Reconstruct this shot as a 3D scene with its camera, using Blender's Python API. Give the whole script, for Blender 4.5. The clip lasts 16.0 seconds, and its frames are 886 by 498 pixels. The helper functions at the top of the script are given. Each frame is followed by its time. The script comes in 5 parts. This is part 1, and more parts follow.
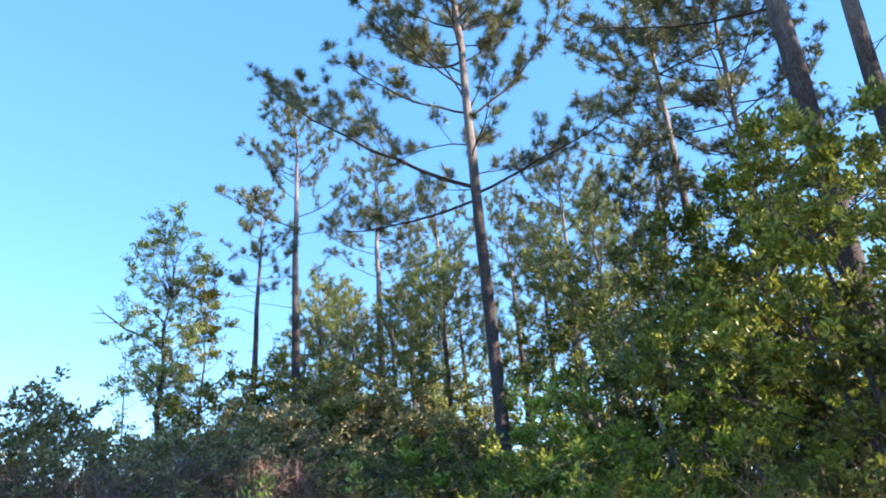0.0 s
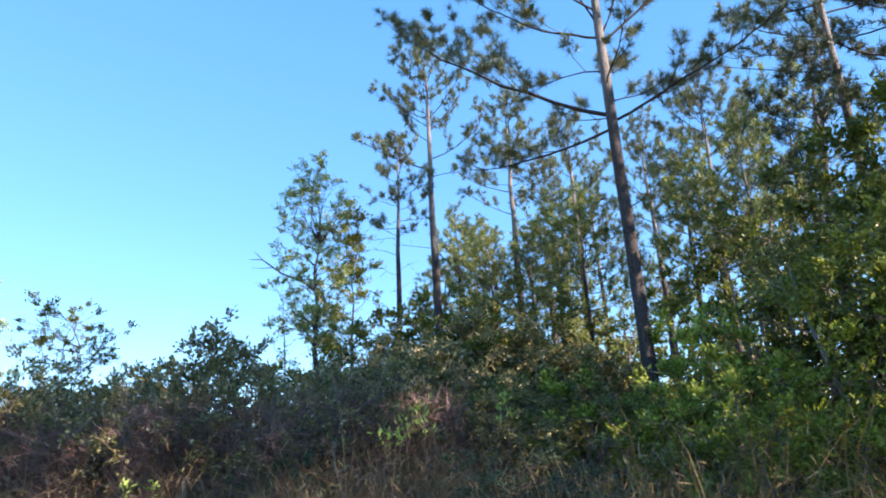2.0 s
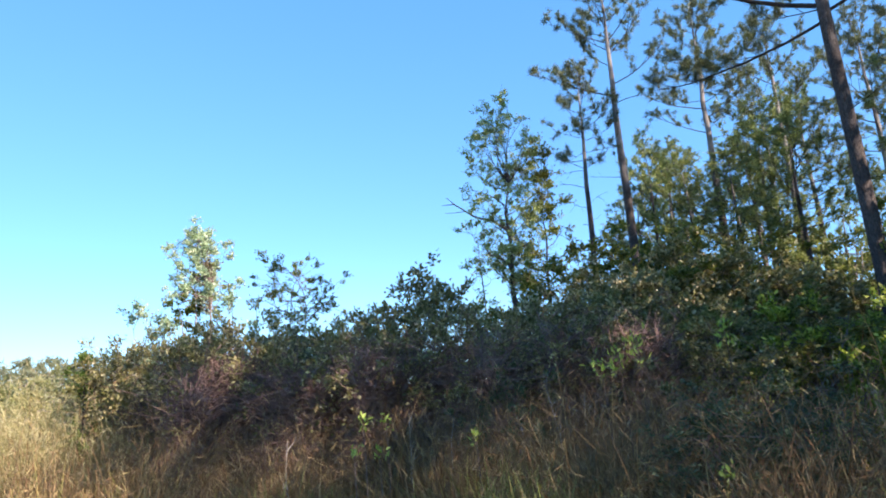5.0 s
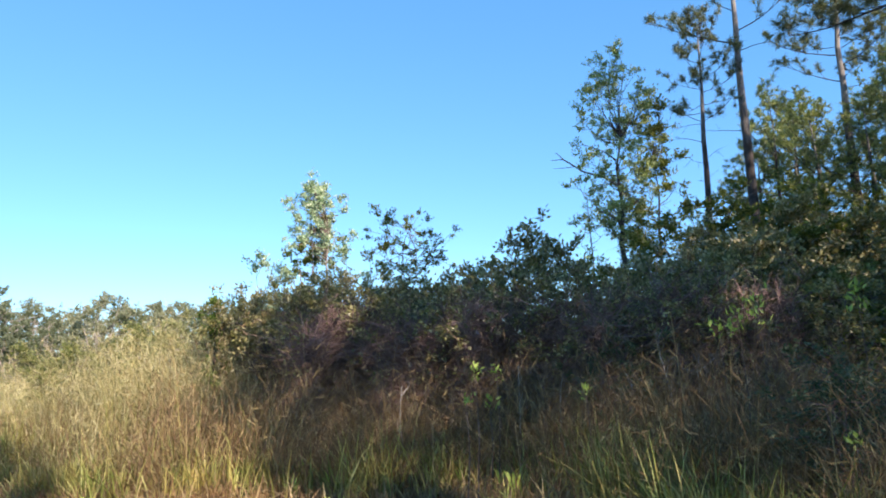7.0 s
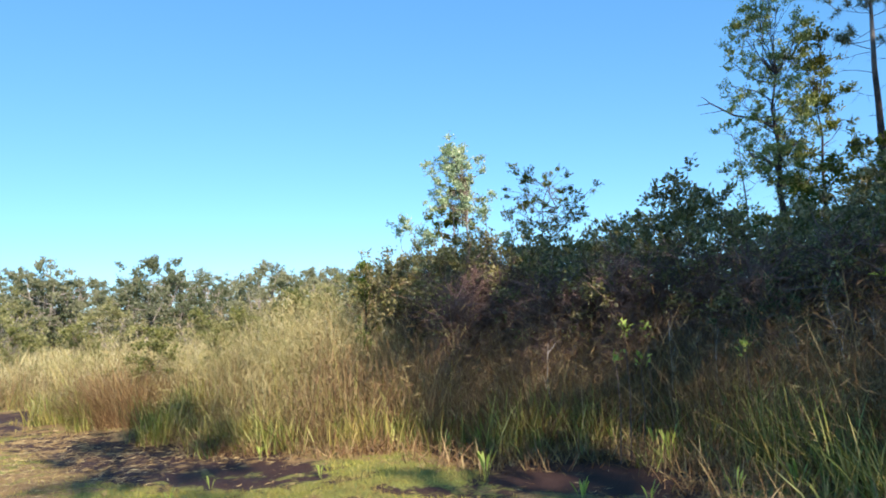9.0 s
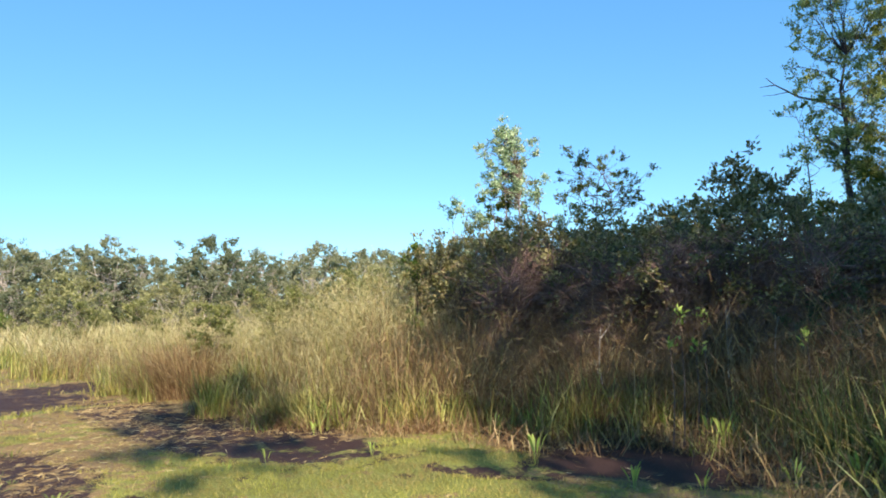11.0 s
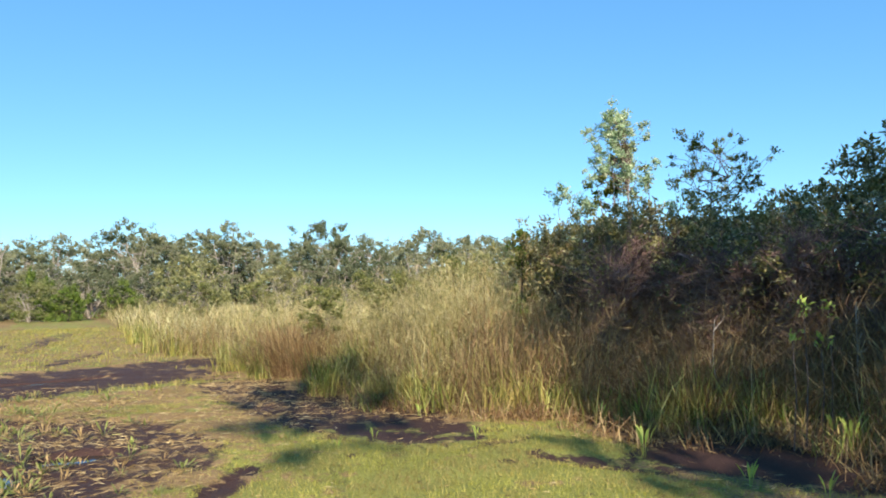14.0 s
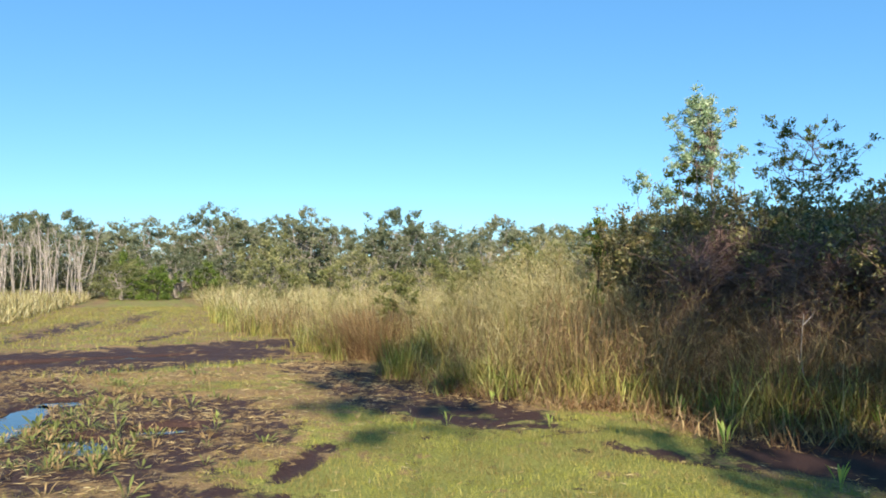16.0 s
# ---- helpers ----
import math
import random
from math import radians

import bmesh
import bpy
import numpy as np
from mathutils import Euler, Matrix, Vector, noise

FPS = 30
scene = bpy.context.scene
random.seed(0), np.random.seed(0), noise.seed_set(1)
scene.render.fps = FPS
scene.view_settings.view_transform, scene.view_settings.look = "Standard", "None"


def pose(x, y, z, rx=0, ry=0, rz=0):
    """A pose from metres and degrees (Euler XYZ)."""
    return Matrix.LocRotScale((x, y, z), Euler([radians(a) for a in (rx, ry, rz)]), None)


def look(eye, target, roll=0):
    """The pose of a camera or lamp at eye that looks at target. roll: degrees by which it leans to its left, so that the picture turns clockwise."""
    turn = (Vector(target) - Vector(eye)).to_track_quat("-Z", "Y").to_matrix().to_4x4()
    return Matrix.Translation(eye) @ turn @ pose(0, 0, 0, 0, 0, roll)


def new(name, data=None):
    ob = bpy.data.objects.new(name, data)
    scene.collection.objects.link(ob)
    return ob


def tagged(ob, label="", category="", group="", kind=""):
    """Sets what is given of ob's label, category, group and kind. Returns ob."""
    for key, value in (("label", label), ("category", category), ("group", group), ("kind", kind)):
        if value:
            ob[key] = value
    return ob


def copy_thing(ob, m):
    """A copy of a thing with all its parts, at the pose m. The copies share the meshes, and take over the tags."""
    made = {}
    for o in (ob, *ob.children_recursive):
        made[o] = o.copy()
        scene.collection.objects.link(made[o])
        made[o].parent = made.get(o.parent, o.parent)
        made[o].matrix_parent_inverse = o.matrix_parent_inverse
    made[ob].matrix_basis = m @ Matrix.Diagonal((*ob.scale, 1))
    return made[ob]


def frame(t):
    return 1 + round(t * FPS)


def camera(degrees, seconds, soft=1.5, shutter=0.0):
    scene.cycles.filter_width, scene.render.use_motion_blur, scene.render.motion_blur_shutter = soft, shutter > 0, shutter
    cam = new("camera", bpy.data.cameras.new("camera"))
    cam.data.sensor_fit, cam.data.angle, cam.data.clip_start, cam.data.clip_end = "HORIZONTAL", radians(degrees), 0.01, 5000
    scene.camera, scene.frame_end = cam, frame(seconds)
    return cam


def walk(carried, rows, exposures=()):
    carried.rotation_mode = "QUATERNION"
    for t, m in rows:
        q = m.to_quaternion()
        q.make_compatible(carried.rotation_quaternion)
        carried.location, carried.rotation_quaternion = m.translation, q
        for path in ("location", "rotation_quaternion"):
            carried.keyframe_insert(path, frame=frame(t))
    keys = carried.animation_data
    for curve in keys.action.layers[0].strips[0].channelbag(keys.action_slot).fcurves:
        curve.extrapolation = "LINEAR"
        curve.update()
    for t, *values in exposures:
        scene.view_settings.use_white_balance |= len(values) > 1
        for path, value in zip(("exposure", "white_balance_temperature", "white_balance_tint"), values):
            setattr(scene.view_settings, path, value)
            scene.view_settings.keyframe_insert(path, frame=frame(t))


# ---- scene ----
cam = camera(64.35, 16.0, soft=1.9)
PATH = [
    (0.0, pose(0.379, 0.303, 1.740, 109.49, 3.96, 1.40)),
    (0.5, pose(0.362, 0.300, 1.731, 108.39, 3.86, 4.13)),
    (1.0, pose(0.335, 0.310, 1.706, 107.51, 4.78, 7.18)),
    (1.5, pose(0.317, 0.286, 1.684, 106.40, 4.03, 9.96)),
    (2.0, pose(0.303, 0.279, 1.684, 105.22, 3.29, 12.54)),
    (2.5, pose(0.270, 0.258, 1.673, 104.29, 2.94, 15.02)),
    (3.0, pose(0.259, 0.276, 1.659, 103.86, 2.54, 16.80)),
    (3.5, pose(0.248, 0.265, 1.659, 103.43, 2.88, 18.22)),
    (4.0, pose(0.220, 0.266, 1.659, 102.82, 3.39, 20.90)),
    (4.5, pose(0.174, 0.262, 1.675, 102.01, 4.47, 24.88)),
    (7.0, pose(0.088, 0.104, 1.648, 98.18, 2.41, 36.41)),
    (7.5, pose(0.081, 0.086, 1.652, 97.22, 3.43, 38.58)),
    (8.0, pose(0.067, 0.092, 1.650, 96.39, 3.60, 41.86)),
    (8.5, pose(0.061, 0.081, 1.653, 95.90, 3.77, 45.46)),
    (9.0, pose(0.055, 0.081, 1.643, 95.49, 3.43, 47.85)),
    (11.5, pose(0.038, 0.050, 1.631, 93.95, 1.83, 52.83)),
    (12.0, pose(0.022, 0.049, 1.629, 93.52, 1.34, 54.30)),
    (12.5, pose(0.015, 0.042, 1.624, 93.30, 1.15, 56.47)),
    (13.0, pose(0.018, 0.039, 1.624, 93.25, 0.73, 58.21)),
    (13.5, pose(0.021, 0.041, 1.623, 93.42, 1.01, 59.20)),
    (14.0, pose(0.023, 0.036, 1.620, 93.50, 1.19, 60.23)),
    (14.5, pose(0.023, 0.029, 1.613, 93.60, 1.07, 61.59)),
    (15.0, pose(0.014, 0.010, 1.613, 93.52, 0.23, 63.09)),
    (15.5, pose(0.006, 0.010, 1.610, 93.14, 0.19, 64.68)),
    (16.0, pose(-0.000, -0.000, 1.600, 92.57, -0.13, 66.09)),
]
EXPOSURES = [(0.0, 1.9, 6800, 25), (3.0, 1.57, 6770, 24), (4.5, 1.5, 6750, 23), (9.0, 1.1, 6750, 15), (12.5, 1.08, 6950, 11), (16.0, 0.93, 6850, 11)]
walk(cam, PATH, EXPOSURES)

# ---- world and sun ----
SUN_AZ, SUN_EL = 108.0, 26.5     # degrees clockwise from +y, and above the horizon
world = bpy.data.worlds.new("sky")
scene.world = world
world.use_nodes = True
wn = world.node_tree
wn.nodes.clear()
sky = wn.nodes.new("ShaderNodeTexSky")
sky.sky_type = 'NISHITA'
sky.sun_disc = False
sky.sun_elevation = radians(SUN_EL)
sky.sun_rotation = radians(SUN_AZ)
sky.altitude = 0
sky.air_density, sky.dust_density, sky.ozone_density = 1.0, 0.0, 0.6
back = wn.nodes.new("ShaderNodeBackground")
back.inputs[1].default_value = 0.095
wout = wn.nodes.new("ShaderNodeOutputWorld")
tint = wn.nodes.new("ShaderNodeMix")
tint.data_type, tint.blend_type = 'RGBA', 'MULTIPLY'
tint.inputs[0].default_value, tint.inputs[7].default_value = 1.0, (0.55, 0.86, 1.19, 1)
wn.links.new(sky.outputs[0], tint.inputs[6])
haze = wn.nodes.new("ShaderNodeMix")
haze.data_type = 'RGBA'
haze.inputs[0].default_value, haze.inputs[7].default_value = 0.36, (0.45, 2.75, 5.5, 1)
wn.links.new(tint.outputs[2], haze.inputs[6])
wn.links.new(haze.outputs[2], back.inputs[0])
wn.links.new(back.outputs[0], wout.inputs[0])

sun = new("sun", bpy.data.lights.new("sun", 'SUN'))
sun.data.energy, sun.data.angle, sun.data.color = 5.0, radians(0.53), (1.0, 0.905, 0.75)
ca, sa, ce = math.cos(radians(SUN_AZ)), math.sin(radians(SUN_AZ)), math.cos(radians(SUN_EL))
sun.matrix_world = look((sa * ce * 100, ca * ce * 100, math.sin(radians(SUN_EL)) * 100), (0, 0, 0))

# ---- materials ----


def nodes_of(name):
    m = bpy.data.materials.new(name)
    m.use_nodes = True
    t = m.node_tree
    t.nodes.clear()
    return m, t, t.nodes.new("ShaderNodeOutputMaterial")


def ramp(t, fac, stops):
    r = t.nodes.new("ShaderNodeValToRGB")
    e = r.color_ramp.elements
    while len(e) < len(stops):
        e.new(0.5)
    for el, (pos, col) in zip(e, stops):
        el.position, el.color = pos, (*col, 1)
    t.links.new(fac, r.inputs[0])
    return r.outputs[0]


def noise_tex(t, scale, detail=4.0, rough=0.6, coords=None):
    n = t.nodes.new("ShaderNodeTexNoise")
    n.inputs["Scale"].default_value, n.inputs["Detail"].default_value = scale, detail
    n.inputs["Roughness"].default_value = rough
    if coords is None:
        tc = t.nodes.new("ShaderNodeTexCoord")
        coords = tc.outputs["Object"]
    t.links.new(coords, n.inputs["Vector"])
    return n.outputs["Fac"]


def mix(t, fac, a, b, mode='MIX'):
    n = t.nodes.new("ShaderNodeMix")
    n.data_type, n.blend_type = 'RGBA', mode
    for value, socket in ((fac, n.inputs[0]), (a, n.inputs[6]), (b, n.inputs[7])):
        if isinstance(value, (int, float)):
            socket.default_value = value
        elif isinstance(value, tuple):
            socket.default_value = (*value, 1)
        else:
            t.links.new(value, socket)
    return n.outputs[2]


def leafy(name, stops, glow=0.35, rough=0.5, patch=0.7, spec=0.35, other=None, thru=(1.08, 1.25, 0.7), tones=((0.85, 0.88, 0.8), (1.12, 1.08, 1.05))):
    """Leaves, needles and blades: colour by leaf and by patch, part of the light passing through."""
    m, t, out = nodes_of(name)
    geo = t.nodes.new("ShaderNodeNewGeometry")
    col = ramp(t, geo.outputs["Random Per Island"], stops)
    if other:
        col = mix(t, ramp(t, noise_tex(t, patch * 1.7, 4, 0.7), [(0.42, (0, 0, 0)), (0.58, (1, 1, 1))]), col, ramp(t, geo.outputs["Random Per Island"], other))
    dim = ramp(t, noise_tex(t, patch, 3), [(0.3, (0.62, 0.62, 0.62)), (0.7, (1.15, 1.15, 1.12))])
    col = mix(t, 1.0, col, dim, 'MULTIPLY')
    info = t.nodes.new("ShaderNodeObjectInfo")
    tone = ramp(t, info.outputs["Random"], [(0, tones[0]), (1, tones[1])])
    col = mix(t, 1.0, col, tone, 'MULTIPLY')
    p = t.nodes.new("ShaderNodeBsdfPrincipled")
    p.inputs["Roughness"].default_value = rough
    p.inputs["Specular IOR Level"].default_value = spec
    t.links.new(col, p.inputs["Base Color"])
    tr = t.nodes.new("ShaderNodeBsdfTranslucent")
    t.links.new(mix(t, 1.0, col, thru, 'MULTIPLY'), tr.inputs["Color"])
    ms = t.nodes.new("ShaderNodeMixShader")
    ms.inputs[0].default_value = glow
    t.links.new(p.outputs[0], ms.inputs[1])
    t.links.new(tr.outputs[0], ms.inputs[2])
    t.links.new(ms.outputs[0], out.inputs[0])
    return m


def barky(name, dark, light, scale=9.0, bump=0.6, upper=None):
    m, t, out = nodes_of(name)
    tc = t.nodes.new("ShaderNodeTexCoord")
    mp = t.nodes.new("ShaderNodeMapping")
    mp.inputs["Scale"].default_value = (1, 1, 0.35)
    t.links.new(tc.outputs["Object"], mp.inputs[0])
    v = t.nodes.new("ShaderNodeTexVoronoi")
    v.feature = 'DISTANCE_TO_EDGE'
    v.inputs["Scale"].default_value = scale * 1.6
    t.links.new(mp.outputs[0], v.inputs["Vector"])
    n = noise_tex(t, scale * 2.5, 5, 0.65, mp.outputs[0])
    crack = ramp(t, v.outputs["Distance"], [(0.0, (0.35, 0.35, 0.35)), (0.12, (1, 1, 1))])
    col = ramp(t, n, [(0.3, dark), (0.7, light)])
    col = mix(t, 0.45, col, crack, 'MULTIPLY')
    stain = ramp(t, noise_tex(t, 0.9, 3), [(0.35, (0.7, 0.68, 0.66)), (0.65, (1.15, 1.12, 1.08))])
    col = mix(t, 1.0, col, stain, 'MULTIPLY')
    if upper:
        xyz = t.nodes.new("ShaderNodeSeparateXYZ")
        t.links.new(tc.outputs["Object"], xyz.inputs[0])
        lift = t.nodes.new("ShaderNodeMath")
        lift.operation = 'MULTIPLY_ADD'
        lift.inputs[1].default_value, lift.inputs[2].default_value = 0.2, -1.75
        t.links.new(xyz.outputs[2], lift.inputs[0])
        flake = t.nodes.new("ShaderNodeMath")
        t.links.new(lift.outputs[0], flake.inputs[0])
        t.links.new(noise_tex(t, 3.0, 4, 0.7, mp.outputs[0]), flake.inputs[1])
        col = mix(t, ramp(t, flake.outputs[0], [(0.35, (0, 0, 0)), (0.75, (1, 1, 1))]), col, ramp(t, n, [(0.3, upper[0]), (0.7, upper[1])]))
    p = t.nodes.new("ShaderNodeBsdfPrincipled")
    p.inputs["Roughness"].default_value = 0.9
    p.inputs["Specular IOR Level"].default_value = 0.15
    t.links.new(col, p.inputs["Base Color"])
    b = t.nodes.new("ShaderNodeBump")
    b.inputs["Strength"].default_value, b.inputs["Distance"].default_value = bump, 0.03
    t.links.new(crack, b.inputs["Height"])
    t.links.new(b.outputs[0], p.inputs["Normal"])
    t.links.new(p.outputs[0], out.inputs[0])
    return m


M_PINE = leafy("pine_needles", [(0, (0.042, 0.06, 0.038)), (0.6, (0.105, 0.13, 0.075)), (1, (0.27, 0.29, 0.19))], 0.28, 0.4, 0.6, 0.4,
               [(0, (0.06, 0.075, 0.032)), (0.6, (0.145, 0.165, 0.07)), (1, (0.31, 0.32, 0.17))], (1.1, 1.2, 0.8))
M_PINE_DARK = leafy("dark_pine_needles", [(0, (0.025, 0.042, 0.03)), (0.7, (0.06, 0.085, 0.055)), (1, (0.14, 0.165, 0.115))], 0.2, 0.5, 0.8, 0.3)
# lighter copy of the pine needles, with sunlight put into the colour
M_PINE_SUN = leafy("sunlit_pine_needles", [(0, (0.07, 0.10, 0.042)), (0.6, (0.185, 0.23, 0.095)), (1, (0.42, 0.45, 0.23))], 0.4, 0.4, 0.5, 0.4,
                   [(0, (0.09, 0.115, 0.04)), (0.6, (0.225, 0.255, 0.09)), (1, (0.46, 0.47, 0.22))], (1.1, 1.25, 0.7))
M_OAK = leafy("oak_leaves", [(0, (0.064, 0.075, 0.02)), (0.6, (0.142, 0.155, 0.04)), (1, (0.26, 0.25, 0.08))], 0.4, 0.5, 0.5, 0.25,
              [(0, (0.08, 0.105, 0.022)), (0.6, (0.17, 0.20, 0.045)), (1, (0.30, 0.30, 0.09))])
M_GUM = leafy("gum_leaves", [(0, (0.09, 0.11, 0.035)), (0.6, (0.19, 0.21, 0.07)), (1, (0.34, 0.34, 0.15))], 0.4, 0.45, 0.9, 0.3)
# leaf colour brightened in place of the sunlight that the tall pine blocks
M_SWEET = leafy("sweetgum_leaves", [(0, (0.15, 0.19, 0.06)), (0.6, (0.34, 0.385, 0.14)), (1, (0.62, 0.62, 0.34))], 0.45, 0.36, 0.9, 0.45, None, (1.15, 1.25, 0.7))
# leaves whose bright yellow-green has the sunlight put into it
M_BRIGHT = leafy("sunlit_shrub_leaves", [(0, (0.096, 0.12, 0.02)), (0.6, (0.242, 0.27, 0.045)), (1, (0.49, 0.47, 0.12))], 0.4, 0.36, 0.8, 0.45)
M_MYRTLE = leafy("myrtle_leaves", [(0, (0.112, 0.11, 0.038)), (0.7, (0.255, 0.235, 0.085)), (1, (0.52, 0.46, 0.235))], 0.3, 0.33, 0.9, 0.5,
                 [(0, (0.14, 0.12, 0.052)), (0.7, (0.29, 0.25, 0.115)), (1, (0.50, 0.42, 0.27))], (1.1, 1.2, 0.7))
M_POPLAR = leafy("poplar_leaves", [(0, (0.14, 0.235, 0.125)), (0.5, (0.31, 0.43, 0.265)), (1, (0.62, 0.71, 0.55))], 0.4, 0.35, 0.8, 0.5, None, (1.0, 1.12, 0.9))
# far leaves, paler and greyer: aerial haze is put into their colour
M_FAR = leafy("hazed_far_leaves", [(0, (0.16, 0.18, 0.115)), (0.6, (0.215, 0.235, 0.155)), (1, (0.30, 0.31, 0.23))], 0.4, 0.7, 0.12, 0.15,
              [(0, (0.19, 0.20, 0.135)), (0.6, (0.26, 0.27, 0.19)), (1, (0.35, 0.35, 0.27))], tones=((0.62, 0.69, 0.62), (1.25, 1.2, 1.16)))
M_GREEN = leafy("bright_bush_leaves", [(0, (0.06, 0.10, 0.02)), (0.6, (0.14, 0.21, 0.045)), (1, (0.26, 0.34, 0.09))], 0.35, 0.5, 0.5, 0.25)
M_FARLIGHT = leafy("willow_leaves", [(0, (0.17, 0.18, 0.08)), (0.6, (0.30, 0.305, 0.15)), (1, (0.48, 0.455, 0.26))], 0.4, 0.6, 0.4, 0.2)
M_SOFT = leafy("fine_grey_green_leaves", [(0, (0.06, 0.085, 0.05)), (0.6, (0.12, 0.155, 0.09)), (1, (0.22, 0.26, 0.17))], 0.3, 0.5, 1.0, 0.25)
# green leaves with the sunlight on them put into the colour
M_SPRIG = leafy("sunlit_green_leaves", [(0, (0.27, 0.36, 0.07)), (1, (0.52, 0.62, 0.19))], 0.45, 0.4, 2)
# raised in brightness to stand in for sun on the low bushes
M_LOW = leafy("low_bush_leaves", [(0, (0.14, 0.18, 0.03)), (0.6, (0.33, 0.39, 0.065)), (1, (0.56, 0.58, 0.15))], 0.5, 0.4, 0.8, 0.4)
M_BLADE = leafy("green_sedge_blades", [(0, (0.0784, 0.1, 0.0238)), (0.6, (0.235, 0.28, 0.0723)), (1, (0.56, 0.56, 0.23))], 0.3, 0.5, 1.2, 0.25,
                [(0, (0.123, 0.1, 0.0323)), (0.5, (0.302, 0.265, 0.0808)), (1, (0.56, 0.45, 0.178))])
M_TURF = leafy("turf_blades", [(0, (0.23, 0.23, 0.048)), (0.7, (0.435, 0.42, 0.105)), (1, (0.63, 0.545, 0.20))], 0.4, 0.6, 0.9, 0.15,
               [(0, (0.24, 0.175, 0.065)), (0.7, (0.40, 0.31, 0.125)), (1, (0.56, 0.45, 0.22))])
M_WEED = leafy("pale_weed_leaves", [(0, (0.14, 0.17, 0.06)), (0.6, (0.26, 0.29, 0.10)), (1, (0.45, 0.40, 0.20))], 0.35, 0.5, 1.5, 0.25)
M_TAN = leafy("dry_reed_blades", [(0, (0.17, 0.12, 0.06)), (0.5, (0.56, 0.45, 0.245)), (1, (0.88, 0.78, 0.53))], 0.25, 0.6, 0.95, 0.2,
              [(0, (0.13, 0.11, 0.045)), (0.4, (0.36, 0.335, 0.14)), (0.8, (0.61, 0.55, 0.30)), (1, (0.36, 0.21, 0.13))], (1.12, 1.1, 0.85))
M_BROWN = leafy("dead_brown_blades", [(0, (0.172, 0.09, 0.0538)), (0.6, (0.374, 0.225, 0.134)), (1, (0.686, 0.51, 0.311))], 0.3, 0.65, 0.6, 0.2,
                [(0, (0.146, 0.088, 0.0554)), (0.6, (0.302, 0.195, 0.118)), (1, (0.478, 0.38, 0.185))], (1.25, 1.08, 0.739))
M_STRAW = leafy("fallen_straw", [(0, (0.17, 0.105, 0.05)), (0.7, (0.42, 0.30, 0.15)), (1, (0.66, 0.54, 0.33))], 0.1, 0.7, 1.2)
M_BARK = barky("pine_bark", (0.045, 0.038, 0.037), (0.14, 0.115, 0.112), 16, 0.6)
M_PINEBARK = barky("flaky_pine_bark", (0.042, 0.037, 0.037), (0.13, 0.112, 0.108), 16, 0.6, ((0.14, 0.128, 0.122), (0.30, 0.278, 0.265)))
M_LIMB = barky("dark_limb_bark", (0.03, 0.026, 0.026), (0.09, 0.074, 0.07), 20, 0.4)
M_TWIG = barky("twig_bark", (0.10, 0.075, 0.072), (0.25, 0.20, 0.185), 20, 0.3)
M_STEM = barky("purple_brown_stems", (0.16, 0.10, 0.092), (0.36, 0.245, 0.215), 20, 0.3)
M_GREYBARK = barky("grey_bark", (0.17, 0.15, 0.135), (0.36, 0.32, 0.29), 14, 0.4)
M_DEAD = barky("bleached_dead_wood", (0.27, 0.24, 0.22), (0.52, 0.48, 0.44), 8, 0.4)



def ground_material():
    """Turf, straw and mud, by the attributes wet and green of the sheet and noise at three scales."""
    m, t, out = nodes_of("marsh_ground")
    wet = t.nodes.new("ShaderNodeAttribute")
    wet.attribute_name = "wet"
    grn = t.nodes.new("ShaderNodeAttribute")
    grn.attribute_name = "green"
    fine, mid, big = noise_tex(t, 38, 6, 0.7), noise_tex(t, 2.6, 8, 0.72), noise_tex(t, 0.6, 4)
    turf = ramp(t, fine, [(0.3, (0.135, 0.14, 0.038)), (0.7, (0.32, 0.335, 0.10))])
    straw = ramp(t, fine, [(0.3, (0.13, 0.076, 0.046)), (0.55, (0.30, 0.20, 0.105)), (0.75, (0.46, 0.345, 0.185))])
    mud = ramp(t, fine, [(0.3, (0.028, 0.015, 0.014)), (0.7, (0.082, 0.046, 0.039))])
    add = t.nodes.new("ShaderNodeMath")
    add.operation = 'ADD'
    sub = t.nodes.new("ShaderNodeMath")
    sub.operation = 'MULTIPLY_ADD'
    sub.inputs[1].default_value, sub.inputs[2].default_value = 3.6, -1.8
    t.links.new(mid, sub.inputs[0])
    t.links.new(grn.outputs["Fac"], add.inputs[0])
    t.links.new(sub.outputs[0], add.inputs[1])
    g = ramp(t, add.outputs[0], [(0.35, (0, 0, 0)), (0.65, (1, 1, 1))])
    col = mix(t, g, straw, turf)
    tone = ramp(t, big, [(0.3, (0.8, 0.78, 0.72)), (0.7, (1.12, 1.12, 1.05))])
    col = mix(t, 1.0, col, tone, 'MULTIPLY')
    add2 = t.nodes.new("ShaderNodeMath")
    add2.operation = 'ADD'
    t.links.new(wet.outputs["Fac"], add2.inputs[0])
    t.links.new(sub.outputs[0], add2.inputs[1])
    w = ramp(t, add2.outputs[0], [(0.38, (0, 0, 0)), (0.6, (1, 1, 1))])
    col = mix(t, w, col, mud)
    p = t.nodes.new("ShaderNodeBsdfPrincipled")
    t.links.new(col, p.inputs["Base Color"])
    t.links.new(ramp(t, w, [(0, (0.95, 0.95, 0.95)), (1, (0.72, 0.72, 0.72))]), p.inputs["Roughness"])
    p.inputs["Specular IOR Level"].default_value = 0.15
    b = t.nodes.new("ShaderNodeBump")
    b.inputs["Strength"].default_value, b.inputs["Distance"].default_value = 0.7, 0.03
    t.links.new(fine, b.inputs["Height"])
    t.links.new(b.outputs[0], p.inputs["Normal"])
    t.links.new(p.outputs[0], out.inputs[0])
    return m


